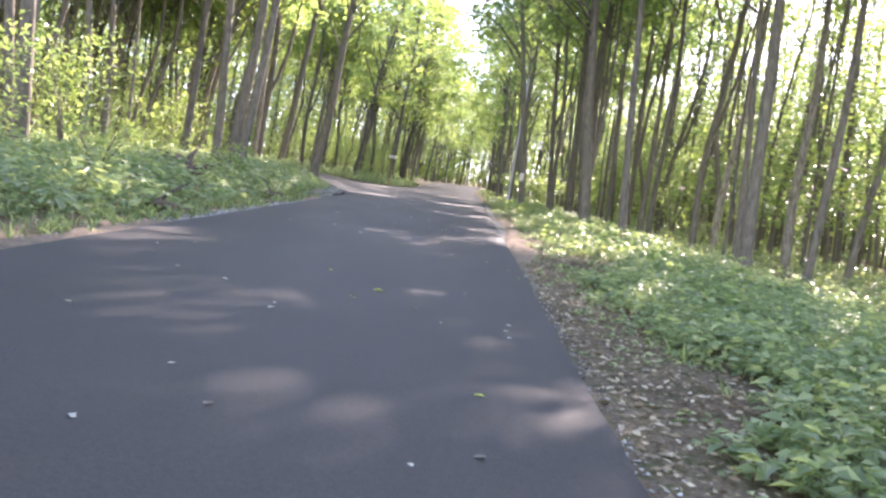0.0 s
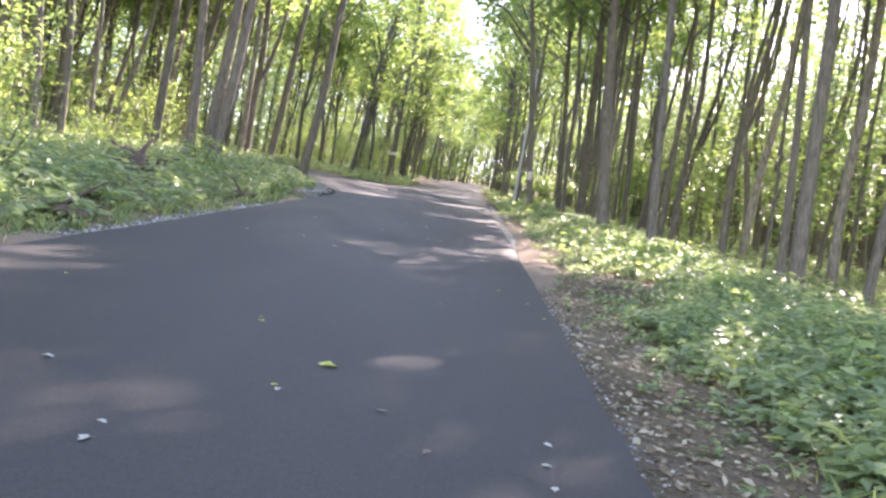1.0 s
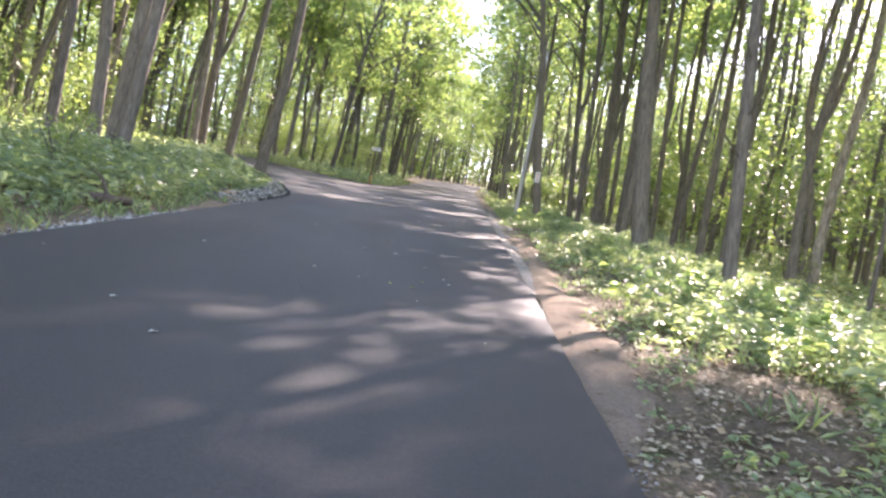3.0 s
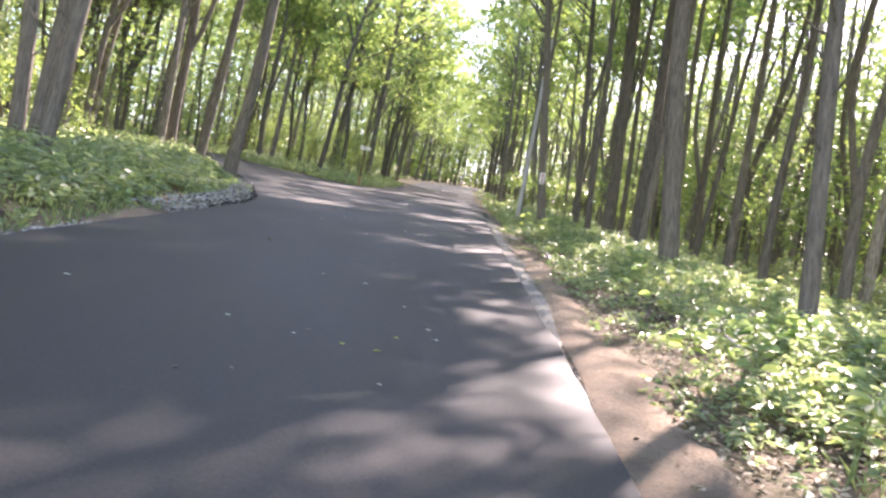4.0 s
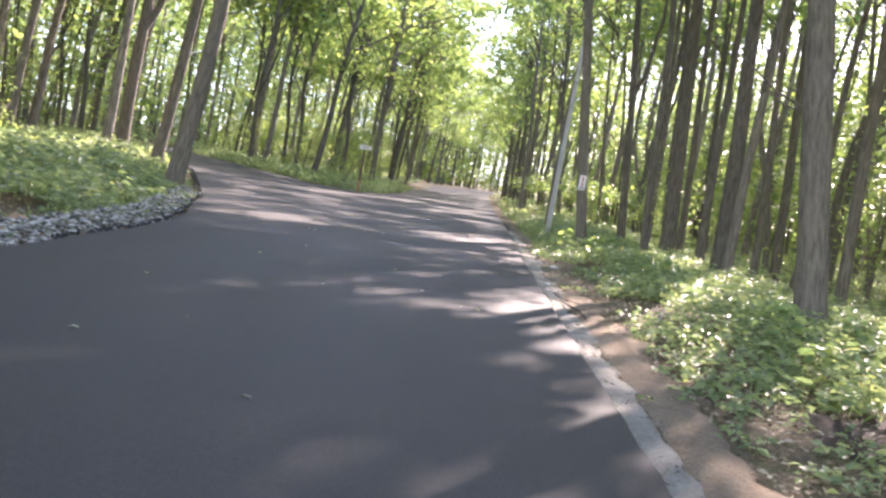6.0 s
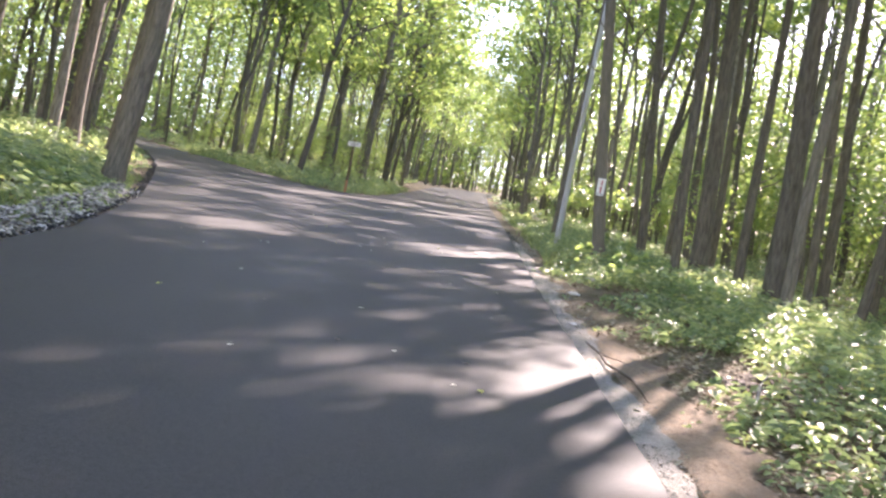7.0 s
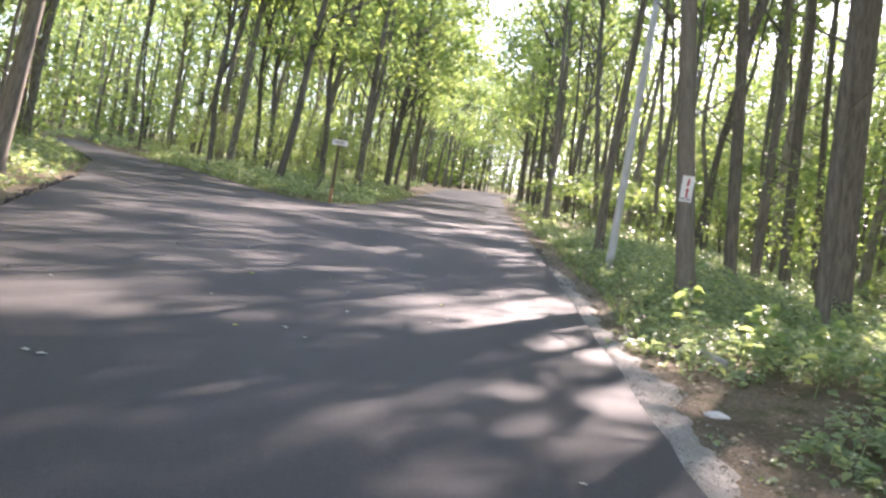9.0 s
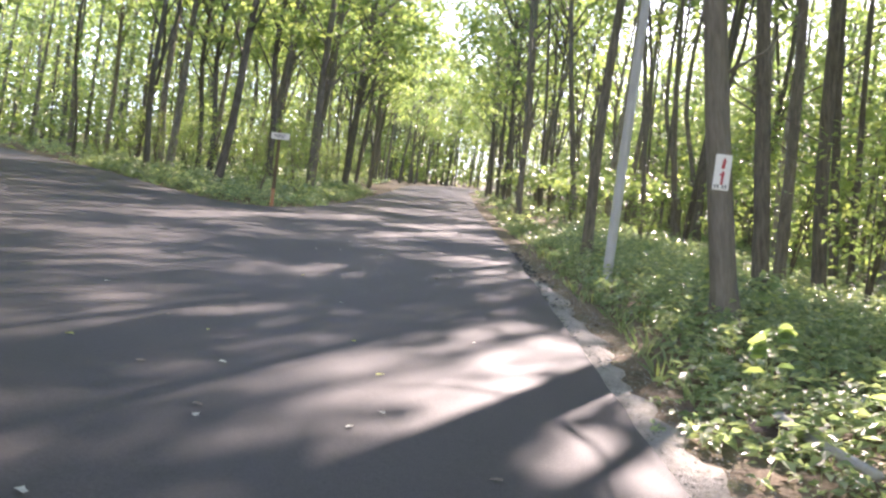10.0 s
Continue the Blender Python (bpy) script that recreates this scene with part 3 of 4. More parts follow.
def shade_roof():
    """Leaf clumps added to roadside trees to cast shade, open where sun comes through."""
    global rng
    rng = np.random.default_rng(31)
    n = 5700
    q = np.column_stack([rng.uniform(-7.5, 6.5, n), rng.uniform(-3, 64, n)])
    gap = road_gap(q)
    field = np.array([noise.noise((a * 0.75, b * 0.42, 9)) + 0.5 * noise.noise((a * 2.1, b * 1.3, 4)) for a, b in q])
    right = (q[:, 0] > 0) & (gap > 0)
    limit = np.where(gap < 0, np.where(q[:, 1] < 37.5, 0.6, np.where(q[:, 1] < 47, 0.14, -0.2)), np.where(q[:, 1] < 47, 0.04, -0.3))
    limit = np.where(right, np.where(q[:, 1] < 13, 0.1, np.where(q[:, 1] < 40, -0.36, np.where(q[:, 0] < 5.0, 0.08, -0.3))), limit)
    limit = np.where((gap < 0) & (q[:, 0] < -1.6) & (q[:, 1] > 33), -0.22, limit)
    keep = field < limit
    for cx, cy, rx, ry in SPOTS_LOW + SPOTS_MID + SPOTS_TOP:
        keep &= ((q[:, 0] - cx) / (rx + 0.22)) ** 2 + ((q[:, 1] - cy) / (ry + 0.34)) ** 2 > 1
    q = q[keep]
    # each clump hangs up the sun's beam from the ground it shades
    beam = np.array(HILL.to_3x3().inverted() @ s_dir)
    h = rng.uniform(8.6, 16.5, len(q))
    c = np.column_stack([q, np.zeros(len(q))]) + beam * (h / beam[2])[:, None]
    base = np.array([t[1:] for t in TREES])
    stem = base[None, :, :2] + base[None, :, 2:4] * h[:, None, None]
    d = np.linalg.norm(c[:, None, :2] - stem, axis=2)
    own, reach = d.argmin(1), d.min(1)
    for k in sorted(set(own[reach < 4.6])):
        mine = c[(own == k) & (reach < 4.6)]
        root, x, y, lean, lean_y, z = TREES[k]
        inv = np.array(root.matrix_world.inverted())
        p = np.repeat(mine, 30, 0) + rng.normal(0, 1, (len(mine) * 30, 3)) * (0.42, 0.42, 0.24)
        size = 0.28 * (0.65 + 0.7 * rng.random(len(p)))
        v, f = blades(p, rng.normal(0, 1, p.shape) * (1, 1, 0.5) - (0, 0, 0.2), size, size * 0.68, 0.12, droop=0.15)
        part("shade_leaves", mesh_of("shade_leaves", v @ inv[:3, :3].T + inv[:3, 3], f, LEAF), None, root)
        twigs = []
        for e in mine[::3]:
            z0 = max(6.0, e[2] - 0.35 * math.dist(e[:2], (x, y)) - 0.6)
            a = np.array((x + lean * z0, y + lean_y * z0, z0))
            twigs.append(tube([a, (a + e) / 2 + (0, 0, 0.25), e], [0.045, 0.03, 0.01], 4))
        v, f = join(twigs)
        # limbs added to carry the shading clumps
        bough = part("bough", mesh_of("bough", v @ inv[:3, :3].T + inv[:3, 3], f, BARK, True), None, root)
        tagged(bough, kind="stuff")


shade_roof()


def far_woods():
    """The woods past the counted trees, trunks and foliage in two meshes."""
    global rng
    pts = []
    for n, x0, x1, y0, y1, gap, seed in ((480, 14, 75, 10, 130, 1.6, 5), (320, -75, -14, 20, 140, 2.0, 6), (130, 6, 45, 110, 230, 2.8, 7), (130, -45, 4, 120, 240, 2.8, 8), (90, -30, 30, -40, 0, 3.2, 9), (130, -16, 16, 138, 200, 1.7, 12)):
        pts += scatter(n, x0, x1, y0, y1, gap, seed)
    tubes, fol = [], []
    rng = np.random.default_rng(11)
    for x, y in pts:
        z, h, d = -0.1, rng.uniform(13, 18), rng.uniform(0.11, 0.32)
        lx, ly = rng.normal((0, UPRIGHT), 0.04)
        tubes.append(tube([(x, y, z), (x + lx * 3, y + ly * 3, 3), (x + lx * 7 + rng.normal(0, 0.15), y + ly * 7, 7), (x + lx * h, y + ly * h, h)], [d * 0.62, d * 0.46, d * 0.4, d * 0.12], 6))
        thin = 8 < x and y < 130
        near = thin and x < 26 and y < 75
        k = 5 if near else 5 if y < 0 or abs(x) > 0.6 * y + 12 else 22
        c = np.array((x, y, 0)) + np.column_stack([rng.normal(0, 1.5, (k, 2)), 0.8 + (h - 1) * rng.random(k) ** (1.7 if near else 1.25)])
        fol.append(np.repeat(c, 12, 0) + rng.normal(0, 0.6, (k * 12, 3)))
    # understorey leaves, low enough to leave the road's light free
    for n, x0, x1, y0, y1, side in ((9500, 12, 50, 26, 118, 1), (2200, 10, 60, 70, 150, 2), (4800, -50, -12, 34, 130, -1), (700, 4.5, 14, 62, 120, 1)):
        c = np.column_stack([rng.uniform(x0, x1, n), rng.uniform(y0, y1, n), np.zeros(n)])
        top = np.clip((c[:, 0] - 8.5) / 0.82, 2.2, 14.5) if side == 1 else np.full(n, 16.0)
        c[:, 2] = 1.5 + (top - 1.9) * rng.random(n) ** 0.9
        c = c[road_gap(c[:, :2]) > 2.2]
        fol.append(np.repeat(c, 17, 0) + rng.normal(0, 1, (len(c) * 17, 3)) * (0.55, 0.55, 0.22))
    v, f = join(tubes)
    root = tagged(new("far_woods"), "dense woods of thin trunks and light green leaves", "woods", kind="stuff")
    part("far_trunks", mesh_of("far_trunks", v, f, BARK, True), None, root)
    p = np.concatenate(fol)
    fine = np.arange(len(p)) >= sum(len(q) for q in fol[:len(pts)])
    v, f = blades(p, rng.normal(0, 1, p.shape) * (1, 1, 0.5), np.where(fine, 0.2, 0.32) + np.where(fine, 0.1, 0.2) * rng.random(len(p)), np.where(fine, 0.19, 0.30), 0.1)
    part("far_foliage", mesh_of("far_foliage", v, f, LEAF), None, root)


far_woods()


def distant_woods():
    """The leafy wall of the wood far round the place."""
    global rng
    rng = np.random.default_rng(21)
    n = 13500
    a, r = np.pi * np.where(rng.random(n) < 0.86, rng.uniform(-0.12, 1.12, n), rng.uniform(1.15, 1.85, n)), rng.uniform(75, 125, n)
    c = np.column_stack([np.cos(a) * r, 40 + np.sin(a) * r * 1.5, np.where(np.cos(a) > 0.25, 15, np.where(np.cos(a) < -0.12, 27, 18)) * rng.random(n) ** 0.9])
    keep = road_gap(c[:, :2]) > 5
    c = c[keep]
    p = np.repeat(c, 18, 0) + rng.normal(0, 1.3, (len(c) * 18, 3))
    p[:, 2] = abs(p[:, 2])
    v, f = blades(p, rng.normal(0, 1, p.shape) * (1, 1, 0.5), 0.6 + 0.5 * rng.random(len(p)), 0.6, 0.1)
    tagged(new("distant_woods", mesh_of("distant_woods", v, f, LEAF)), "distant leafy edge of the green woods", "woods", kind="stuff")


distant_woods()


# ---- shrubs and saplings ----
def shrub_meshes(seed, height, radius, stems, clumps, per, size):
    global rng
    rng = np.random.default_rng(seed)
    st = []
    for _ in range(stems):
        a, l = rng.random() * 6.28, height * rng.uniform(0.7, 1.05)
        o = np.array((math.cos(a), math.sin(a), 0)) * radius
        st.append(tube([(0, 0, -0.05), o * 0.3 + (0, 0, l * 0.5), o * 0.8 + (0, 0, l)], [0.025, 0.016, 0.005], 5))
    c = np.column_stack([rng.normal(0, radius * 0.5, (clumps, 2)), height * (0.25 + 0.8 * rng.random(clumps))])
    p = np.repeat(c, per, 0) + rng.normal(0, 1, (clumps * per, 3)) * (radius * 0.28, radius * 0.28, height * 0.06)
    d = rng.normal(0, 1, p.shape) * (1, 1, 0.3) - (0, 0, 0.15)
    sz = size * (0.6 + 0.8 * rng.random(len(p)))
    v, f = blades(p, d, sz, sz * 0.6, 0.12, droop=0.2)
    sv, sf = join(st)
    return mesh_of("woody_base", sv, sf, BARK, True), mesh_of("foliage", v, f, LEAF)


SHRUBS = [shrub_meshes(61, 1.5, 0.7, 5, 16, 20, 0.10), shrub_meshes(62, 2.6, 0.9, 4, 24, 22, 0.12), shrub_meshes(63, 4.2, 1.2, 3, 34, 22, 0.14), shrub_meshes(64, 1.0, 0.55, 5, 12, 20, 0.09)]


def shrub(x, y, kind, label="leafy light green forest shrub among the trees", group="understorey shrubs"):
    root = new("shrub")
    root.matrix_world = pose(x, y, float(ground_height([(x, y)])[0]), 0, 0, (x * 77 + y * 31) % 360)
    stems, foliage = SHRUBS[kind]
    part("woody_base", stems, None, root)
    part("foliage", foliage, None, root)
    return tagged(root, label, "shrub", group)


for x, y, k in ((-7.6, 19.0, 1), (-8.4, 17.6, 1), (-8.0, 24.5, 0), (-9.2, 22.5, 0), (-5.4, 66.0, 0), (-7.2, 67.5, 1), (-4.3, 69.0, 1), (-8.6, 70.5, 0), (-5.5, 74.0, 1), (-11.5, 76.0, 1), (-13.5, 79.0, 1),
                (6.9, 46.8, 1), (7.8, 52.0, 1), (6.2, 57.5, 0), (10.5, 42.0, 2), (9.6, 34.5, 0), (5.0, 62.0, 0), (-4.3, 61.5, 3), (-3.6, 64.0, 3)):
    shrub(x, y, k)
for x, y, k in ((-9.4, 28.4, 0), (-11.2, 27.0, 1), (-12.4, 29.0, 1), (-10.8, 38.0, 1), (-10.2, 41.5, 0), (-6.6, 12.6, 3), (-5.7, 15.6, 3), (-7.4, 15.2, 3), (-6.7, 18.4, 3), (-7.3, 23.4, 3), (-6.1, 26.2, 3), (-7.9, 27.6, 3), (-5.3, 24.0, 3)):
    shrub(x, y, k)
r2 = random.Random(3)
for n, x0, x1, y0, y1 in ((40, 20, 42, 26, 95), (14, 8, 20, 55, 95), (60, -36, -10, 24, 110), (30, -14, -3, 68, 130)):
    spots = [(r2.uniform(x0, x1), r2.uniform(y0, y1)) for _ in range(n)]
    for (x, y), g in zip(spots, road_gap(np.array(spots))):
        if g > 2.0:
            shrub(x, y, r2.choice((0, 1, 1, 2, 2)))


# ---- undergrowth ----
BOULDERS = [(-3.58, 27.8), (-3.72, 28.8), (-3.9, 29.7), (-3.7, 10.6)]
CLEARED = BOULDERS + [(-5.95, 21.4), (-5.7, 20.9), (-5.5, 20.3), (-6.2, 20.9), (-5.3, 19.8)]


def herbs(n, x0, x1, y0, y1, seed, leaf, tall, per, gap0, gap1, bare=0.0, lobes=True):
    """Positions of herb leaves over a stretch of bank, thinner near the paving."""
    global rng
    rng = np.random.default_rng(seed)
    q = np.column_stack([rng.uniform(x0, x1, n), rng.uniform(y0, y1, n)])
    g = road_gap(q)
    patch = np.array([noise.noise((x * 0.55, y * 0.55, 7)) for x, y in q])
    keep = (rng.random(n) < smooth(gap0, gap1, g + patch * 0.6)) & (g > 0.12) & (patch > bare - 0.6 * smooth(1.0, 3.5, g))
    far = np.minimum(q[:, 0] - x0 if x1 < 0 else x1 - q[:, 0], q[:, 1] - y0)
    keep &= rng.random(n) < smooth(-0.3, 2.0, far)
    for bx, by in CLEARED:
        keep &= np.hypot(q[:, 0] - bx, (q[:, 1] - by) * 0.5) > 0.3
    q, g = q[keep], g[keep]
    h = tall * (0.55 + 0.7 * rng.random(len(q))) * (0.45 + 0.55 * smooth(gap0, gap1 + 1.0, g))
    base = np.column_stack([q, ground_height(q, g)])
    c = np.repeat(base, per, 0)
    hh = np.repeat(h, per)
    a = rng.random(len(c)) * 2 * np.pi
    out = np.column_stack([np.cos(a), np.sin(a), np.zeros(len(c))])
    k = rng.random(len(c))
    p = c + out * (hh * (0.12 + 0.35 * rng.random(len(c))))[:, None]
    p[:, 2] += hh * (0.35 + 0.65 * k)
    d = out + rng.normal(0, 0.35, p.shape) * (1, 1, 0.5) + np.column_stack([np.zeros((len(c), 2)), 0.12 - 0.2 * rng.random(len(c))])
    s = leaf * (0.6 + 0.8 * rng.random(len(c)))
    leaves = blades(p, d, s, s * (0.46 if lobes else 0.6), 0.1, lobes, 0.2)
    m = len(base)
    tips = base + np.column_stack([rng.normal(0, 0.04, (m, 2)), h * 0.9])
    stalk = blades(base - (0, 0, 0.02), tips - base, h * 0.9, 0.012, 0.3)
    return join([leaves, stalk])


def undergrowth(name, label, runs):
    v, f = join([herbs(*r) for r in runs])
    tagged(new(name, mesh_of(name, v, f, HERB)), label, "undergrowth", kind="stuff")


undergrowth("undergrowth", "lush low green herbs covering the bank under the trees", [
    (2600, 1.2, 6.0, 1, 13, 271, 0.10, 0.36, 15, 0.7, 1.5, -0.3, False),
    (4400, 1.0, 7.5, 1, 26, 71, 0.088, 0.34, 15, 0.95, 2.4, -0.12, False),
    (3800, 0.9, 4.5, 1, 40, 70, 0.055, 0.10, 7, 0.1, 1.1, -0.12, False),
    (6800, 1.5, 9, 26, 62, 72, 0.09, 0.36, 12, 0.55, 1.4, -0.3, False),
    (2000, 1.2, 3.8, 12, 46, 172, 0.075, 0.18, 9, 0.55, 1.0, -0.3, False),
    (1100, 2.2, 8, 6, 46, 171, 0.145, 0.40, 14, 1.3, 2.4, -0.05, True),
    (4300, 7, 20, 8, 70, 73, 0.15, 0.42, 7, 0.5, 1.5, -0.3, False),
    (3500, 3, 40, 60, 130, 74, 0.24, 0.5, 6, 0.3, 1.5, -0.5, False)])
undergrowth("undergrowth", "dense knee-high herbs on the bank beside the gravel", [
    (3600, -9, -3.2, 4, 46, 75, 0.09, 0.28, 14, 0.25, 1.3, -0.35, False),
    (2300, -9, -3.6, 4, 44, 175, 0.15, 0.58, 16, 0.6, 1.3, -0.35, True),
    (1300, -8.5, -3.4, 31, 50, 79, 0.10, 0.28, 12, 0.1, 0.7, -0.6, False),
    (4200, -22, -8, 10, 60, 76, 0.16, 0.48, 7, 0.3, 1.0, -0.6, False),
    (4200, -16, -1.2, 57, 82, 77, 0.15, 0.42, 8, 0.1, 0.9, -0.8, False),
    (3500, -48, -3, 55, 130, 78, 0.26, 0.5, 6, 0.2, 1.2, -0.7, False)])


def seedling_meshes(seed, height, leaves):
    """A young broad-leaved plant: one stalk, whorls of large leaves."""
    global rng
    rng = np.random.default_rng(seed)
    top = np.array((0.05, 0.03, height))
    stalk = tube([(0, 0, -0.03), top * 0.55 + (0.02, 0, 0), top], [0.006, 0.005, 0.003], 5)
    h = height * (0.4 + 0.6 * np.sqrt(rng.random(leaves)))
    a = rng.random(leaves) * 6.28
    d = np.column_stack([np.cos(a), np.sin(a), 0.15 * np.ones(leaves)])
    p = np.column_stack([0.05 * h / height, 0.03 * h / height, h]) + d * 0.03
    s = rng.uniform(0.09, 0.16, leaves)
    v, f = blades(p, d, s, s * 0.8, 0.12, True, 0.25)
    return mesh_of("stalk", *stalk, HERB), mesh_of("leaves", v, f, SEEDLING)


SEEDLINGS = [seedling_meshes(171 + i, (0.32, 0.45, 0.6, 0.25)[i], (12, 17, 24, 9)[i]) for i in range(4)]
r3 = random.Random(17)
for i in range(64):
    y = r3.uniform(9, 47)
    x = float(right_edge(y)) + r3.uniform(0.9, 3.2)
    if i % 4 == 3:
        y = 8 + (y - 9) * 0.6
        x = float(left_edge(y)) - r3.uniform(0.6, 3.0)
    sp = new("seedling")
    sp.matrix_world = pose(x, y, float(ground_height([(x, y)])[0]), r3.uniform(-8, 8), r3.uniform(-8, 8), r3.uniform(0, 360))
    part("stalk", SEEDLINGS[i % 4][0], None, sp)
    part("leaves", SEEDLINGS[i % 4][1], None, sp)
    tagged(sp, "young broad-leaved seedling with light yellow-green leaves", "seedling", "seedlings on the bank")


def grass(name, label, runs):
    global rng
    out = []
    for n, x0, x1, y0, y1, seed, gap0, gap1 in runs:
        rng = np.random.default_rng(seed)
        q = np.column_stack([rng.uniform(x0, x1, n), rng.uniform(y0, y1, n)])
        g = road_gap(q)
        k = (g > gap0) & (g < gap1 + 0.5 * np.array([noise.noise((x, y, 2)) for x, y in q]))
        q, g = np.repeat(q[k], 7, 0), np.repeat(g[k], 7)
        q = q + rng.normal(0, 0.05, q.shape)
        b = np.column_stack([q, ground_height(q, g) - 0.01])
        out.append(blades(b, rng.normal(0, 0.45, b.shape) * (1, 1, 0) + (0, 0, 1), rng.uniform(0.08, 0.24, len(b)), 0.012, 0.2, droop=0.2))
    v, f = join(out)
    tagged(new(name, mesh_of(name, v, f, HERB)), label, "grass", kind="stuff")


grass("grass", "sparse tufts of green verge grass", [(200, 0.9, 5.0, 2, 24, 81, 0.9, 2.6), (1100, 1.6, 4.5, 40, 75, 82, 0.5, 1.6), (1600, -6, -3.2, 4, 46, 83, 0.2, 1.2), (1400, -14, -1.5, 52, 80, 84, 0.1, 1.6)])


# ---- litter and gravel ----
def litter():
    global rng
    rng = np.random.default_rng(91)
    q = np.concatenate([np.column_stack([rng.uniform(1.0, 3.6, 21000), rng.uniform(1, 34, 21000)]), np.column_stack([rng.uniform(1.8, 5.5, 4200), rng.uniform(30, 54, 4200)]), np.column_stack([rng.uniform(-6, -3.2, 2500), rng.uniform(4, 40, 2500)])])
    g = road_gap(q)
    ok = (g > 0.1) & ((q[:, 0] < 0) | (q[:, 1] < 20) | (q[:, 1] > 33) | (g > 0.85) | (rng.random(len(g)) < 0.10 + 0.7 * smooth(0.35, 0.85, g)))
    q, g = q[ok], g[ok]
    p = np.column_stack([q, ground_height(q, g) + 0.012 + 0.01 * rng.random(len(q))])
    s = rng.uniform(0.03, 0.075, len(p))
    v, f = blades(p, rng.normal(0, 1, p.shape) * (1, 1, 0.12), s, s * 0.6, 0.12)
    tagged(new("leaf_litter", mesh_of("leaf_litter", v, f, DRY)), "dry brown fallen leaves and bits on the verge", "leaf litter", kind="stuff")


litter()


def stones(name, label, material, q, size, sink=0.3, gap=None):
    """Angular stones at q."""
    n = len(q)
    base = np.array([(1, 0, 0), (0, 1, 0), (-1, 0, 0), (0, -1, 0), (0.3, 0.2, 0.8), (0, -0.1, -0.8)])
    f = np.array([(0, 1, 4), (1, 2, 4), (2, 3, 4), (3, 0, 4), (1, 0, 5), (2, 1, 5), (3, 2, 5), (0, 3, 5)])
    a = rng.random(n) * 6.28
    sh = base[None] * rng.uniform(0.55, 1.15, (n, 6, 1)) * (size / 2)[:, None, None] * np.array((1, 0.8, 0.6))
    ca, sa = np.cos(a)[:, None], np.sin(a)[:, None]
    x, y = sh[..., 0] * ca - sh[..., 1] * sa, sh[..., 0] * sa + sh[..., 1] * ca
    z = ground_height(q, gap) if q.shape[1] == 2 else q[:, 2]
    v = np.stack([x + q[:, :1], y + q[:, 1:2], sh[..., 2] + (z + size * (0.3 - sink * 0.5))[:, None]], -1).reshape(-1, 3)
    return tagged(new(name, mesh_of(name, v, (np.arange(n)[:, None, None] * 6 + f[None]).reshape(-1, 3), material)), label, "gravel", kind="stuff")


rng = np.random.default_rng(101)
yy = rng.uniform(2, 31.5, 4200)
q = np.column_stack([left_edge(yy) - 0.03 - abs(rng.normal(0, 0.16, len(yy))), yy])
stones("gravel", "loose pale grey gravel along the asphalt edge", STONE, q, rng.uniform(0.025, 0.085, len(q)))
path_in = np.array(dense([(-3.2, 27.0), (-3.25, 31.5), (-3.35, 33.2), (-3.8, 35.5), (-4.5, 39.0)], 0.05))
pick = path_in[rng.integers(0, len(path_in), 2600)]
off = abs(rng.normal(0, 0.30, len(pick)))
q = np.column_stack([pick[:, 0] - 0.04 - off, pick[:, 1] + rng.normal(0, 0.1, len(pick))])
q = np.column_stack([q, -0.05 + 0.16 * np.exp(-((off - 0.3) / 0.25) ** 2) * rng.random(len(q)) + 0.1 * off])
stones("gravel_heap", "heap of broken pale stone at the road corner", STONE, q, rng.uniform(0.04, 0.12, len(q)))
lip = np.array(dense([(-3.2, 29.0), (-3.2, 31.5), (-3.3, 33.2), (-3.75, 35.5), (-4.5, 39.0), (-6.0, 44.2), (-8.2, 51.5)], 0.04))
pick = lip[rng.integers(0, len(lip), 800)]
q = np.column_stack([pick[:, 0] - 0.02 - abs(rng.normal(0, 0.07, 800)), pick[:, 1] + rng.normal(0, 0.06, 800)])
q = np.column_stack([q, -0.02 + 0.04 * rng.random(800)])
stones("tar_crumbs", "dark crumbs of spilled asphalt at the corner", CHIP, q, rng.uniform(0.03, 0.09, 800))
yy = rng.uniform(2, 54, 2600)
q = np.column_stack([right_edge(yy) + 0.03 + abs(rng.normal(0, 0.09, len(yy))), yy])
stones("edge_gravel", "fine pale gravel beside the asphalt", STONE, q, rng.uniform(0.012, 0.045, len(q)))
yy = rng.uniform(22.5, 50, 9000)
q = np.column_stack([right_edge(yy) + 0.0 + 0.5 * rng.random(len(yy)) ** 1.2, yy])
stones("strip_gravel", "crushed pale stone strewn over the old paving", PAVE_CHIP, np.column_stack([q, ground_height(q) + 0.022]), rng.uniform(0.006, 0.026, len(q)))
yy = rng.uniform(13, 36, 2600)
q = np.column_stack([right_edge(yy) + 0.05 + 0.9 * rng.random(len(yy)), yy])
stones("soil_clods", "crumbled clods of sandy soil on the verge", CLOD, np.column_stack([q, ground_height(q) + 0.012]), rng.uniform(0.012, 0.04, len(q)))
yy = np.concatenate([rng.uniform(41, 52, 420), rng.uniform(18, 44, 900)])
q = np.column_stack([right_edge(yy) + 0.02 + np.where(np.arange(len(yy)) < 420, abs(rng.normal(0, 0.10, len(yy))), abs(rng.normal(0, 0.02, len(yy)))), yy])
stones("edge_tar_crumbs", "black crumbs of asphalt along the edge", CHIP, q, np.where(np.arange(len(q)) < 420, rng.uniform(0.03, 0.10, len(q)), rng.uniform(0.025, 0.055, len(q))))


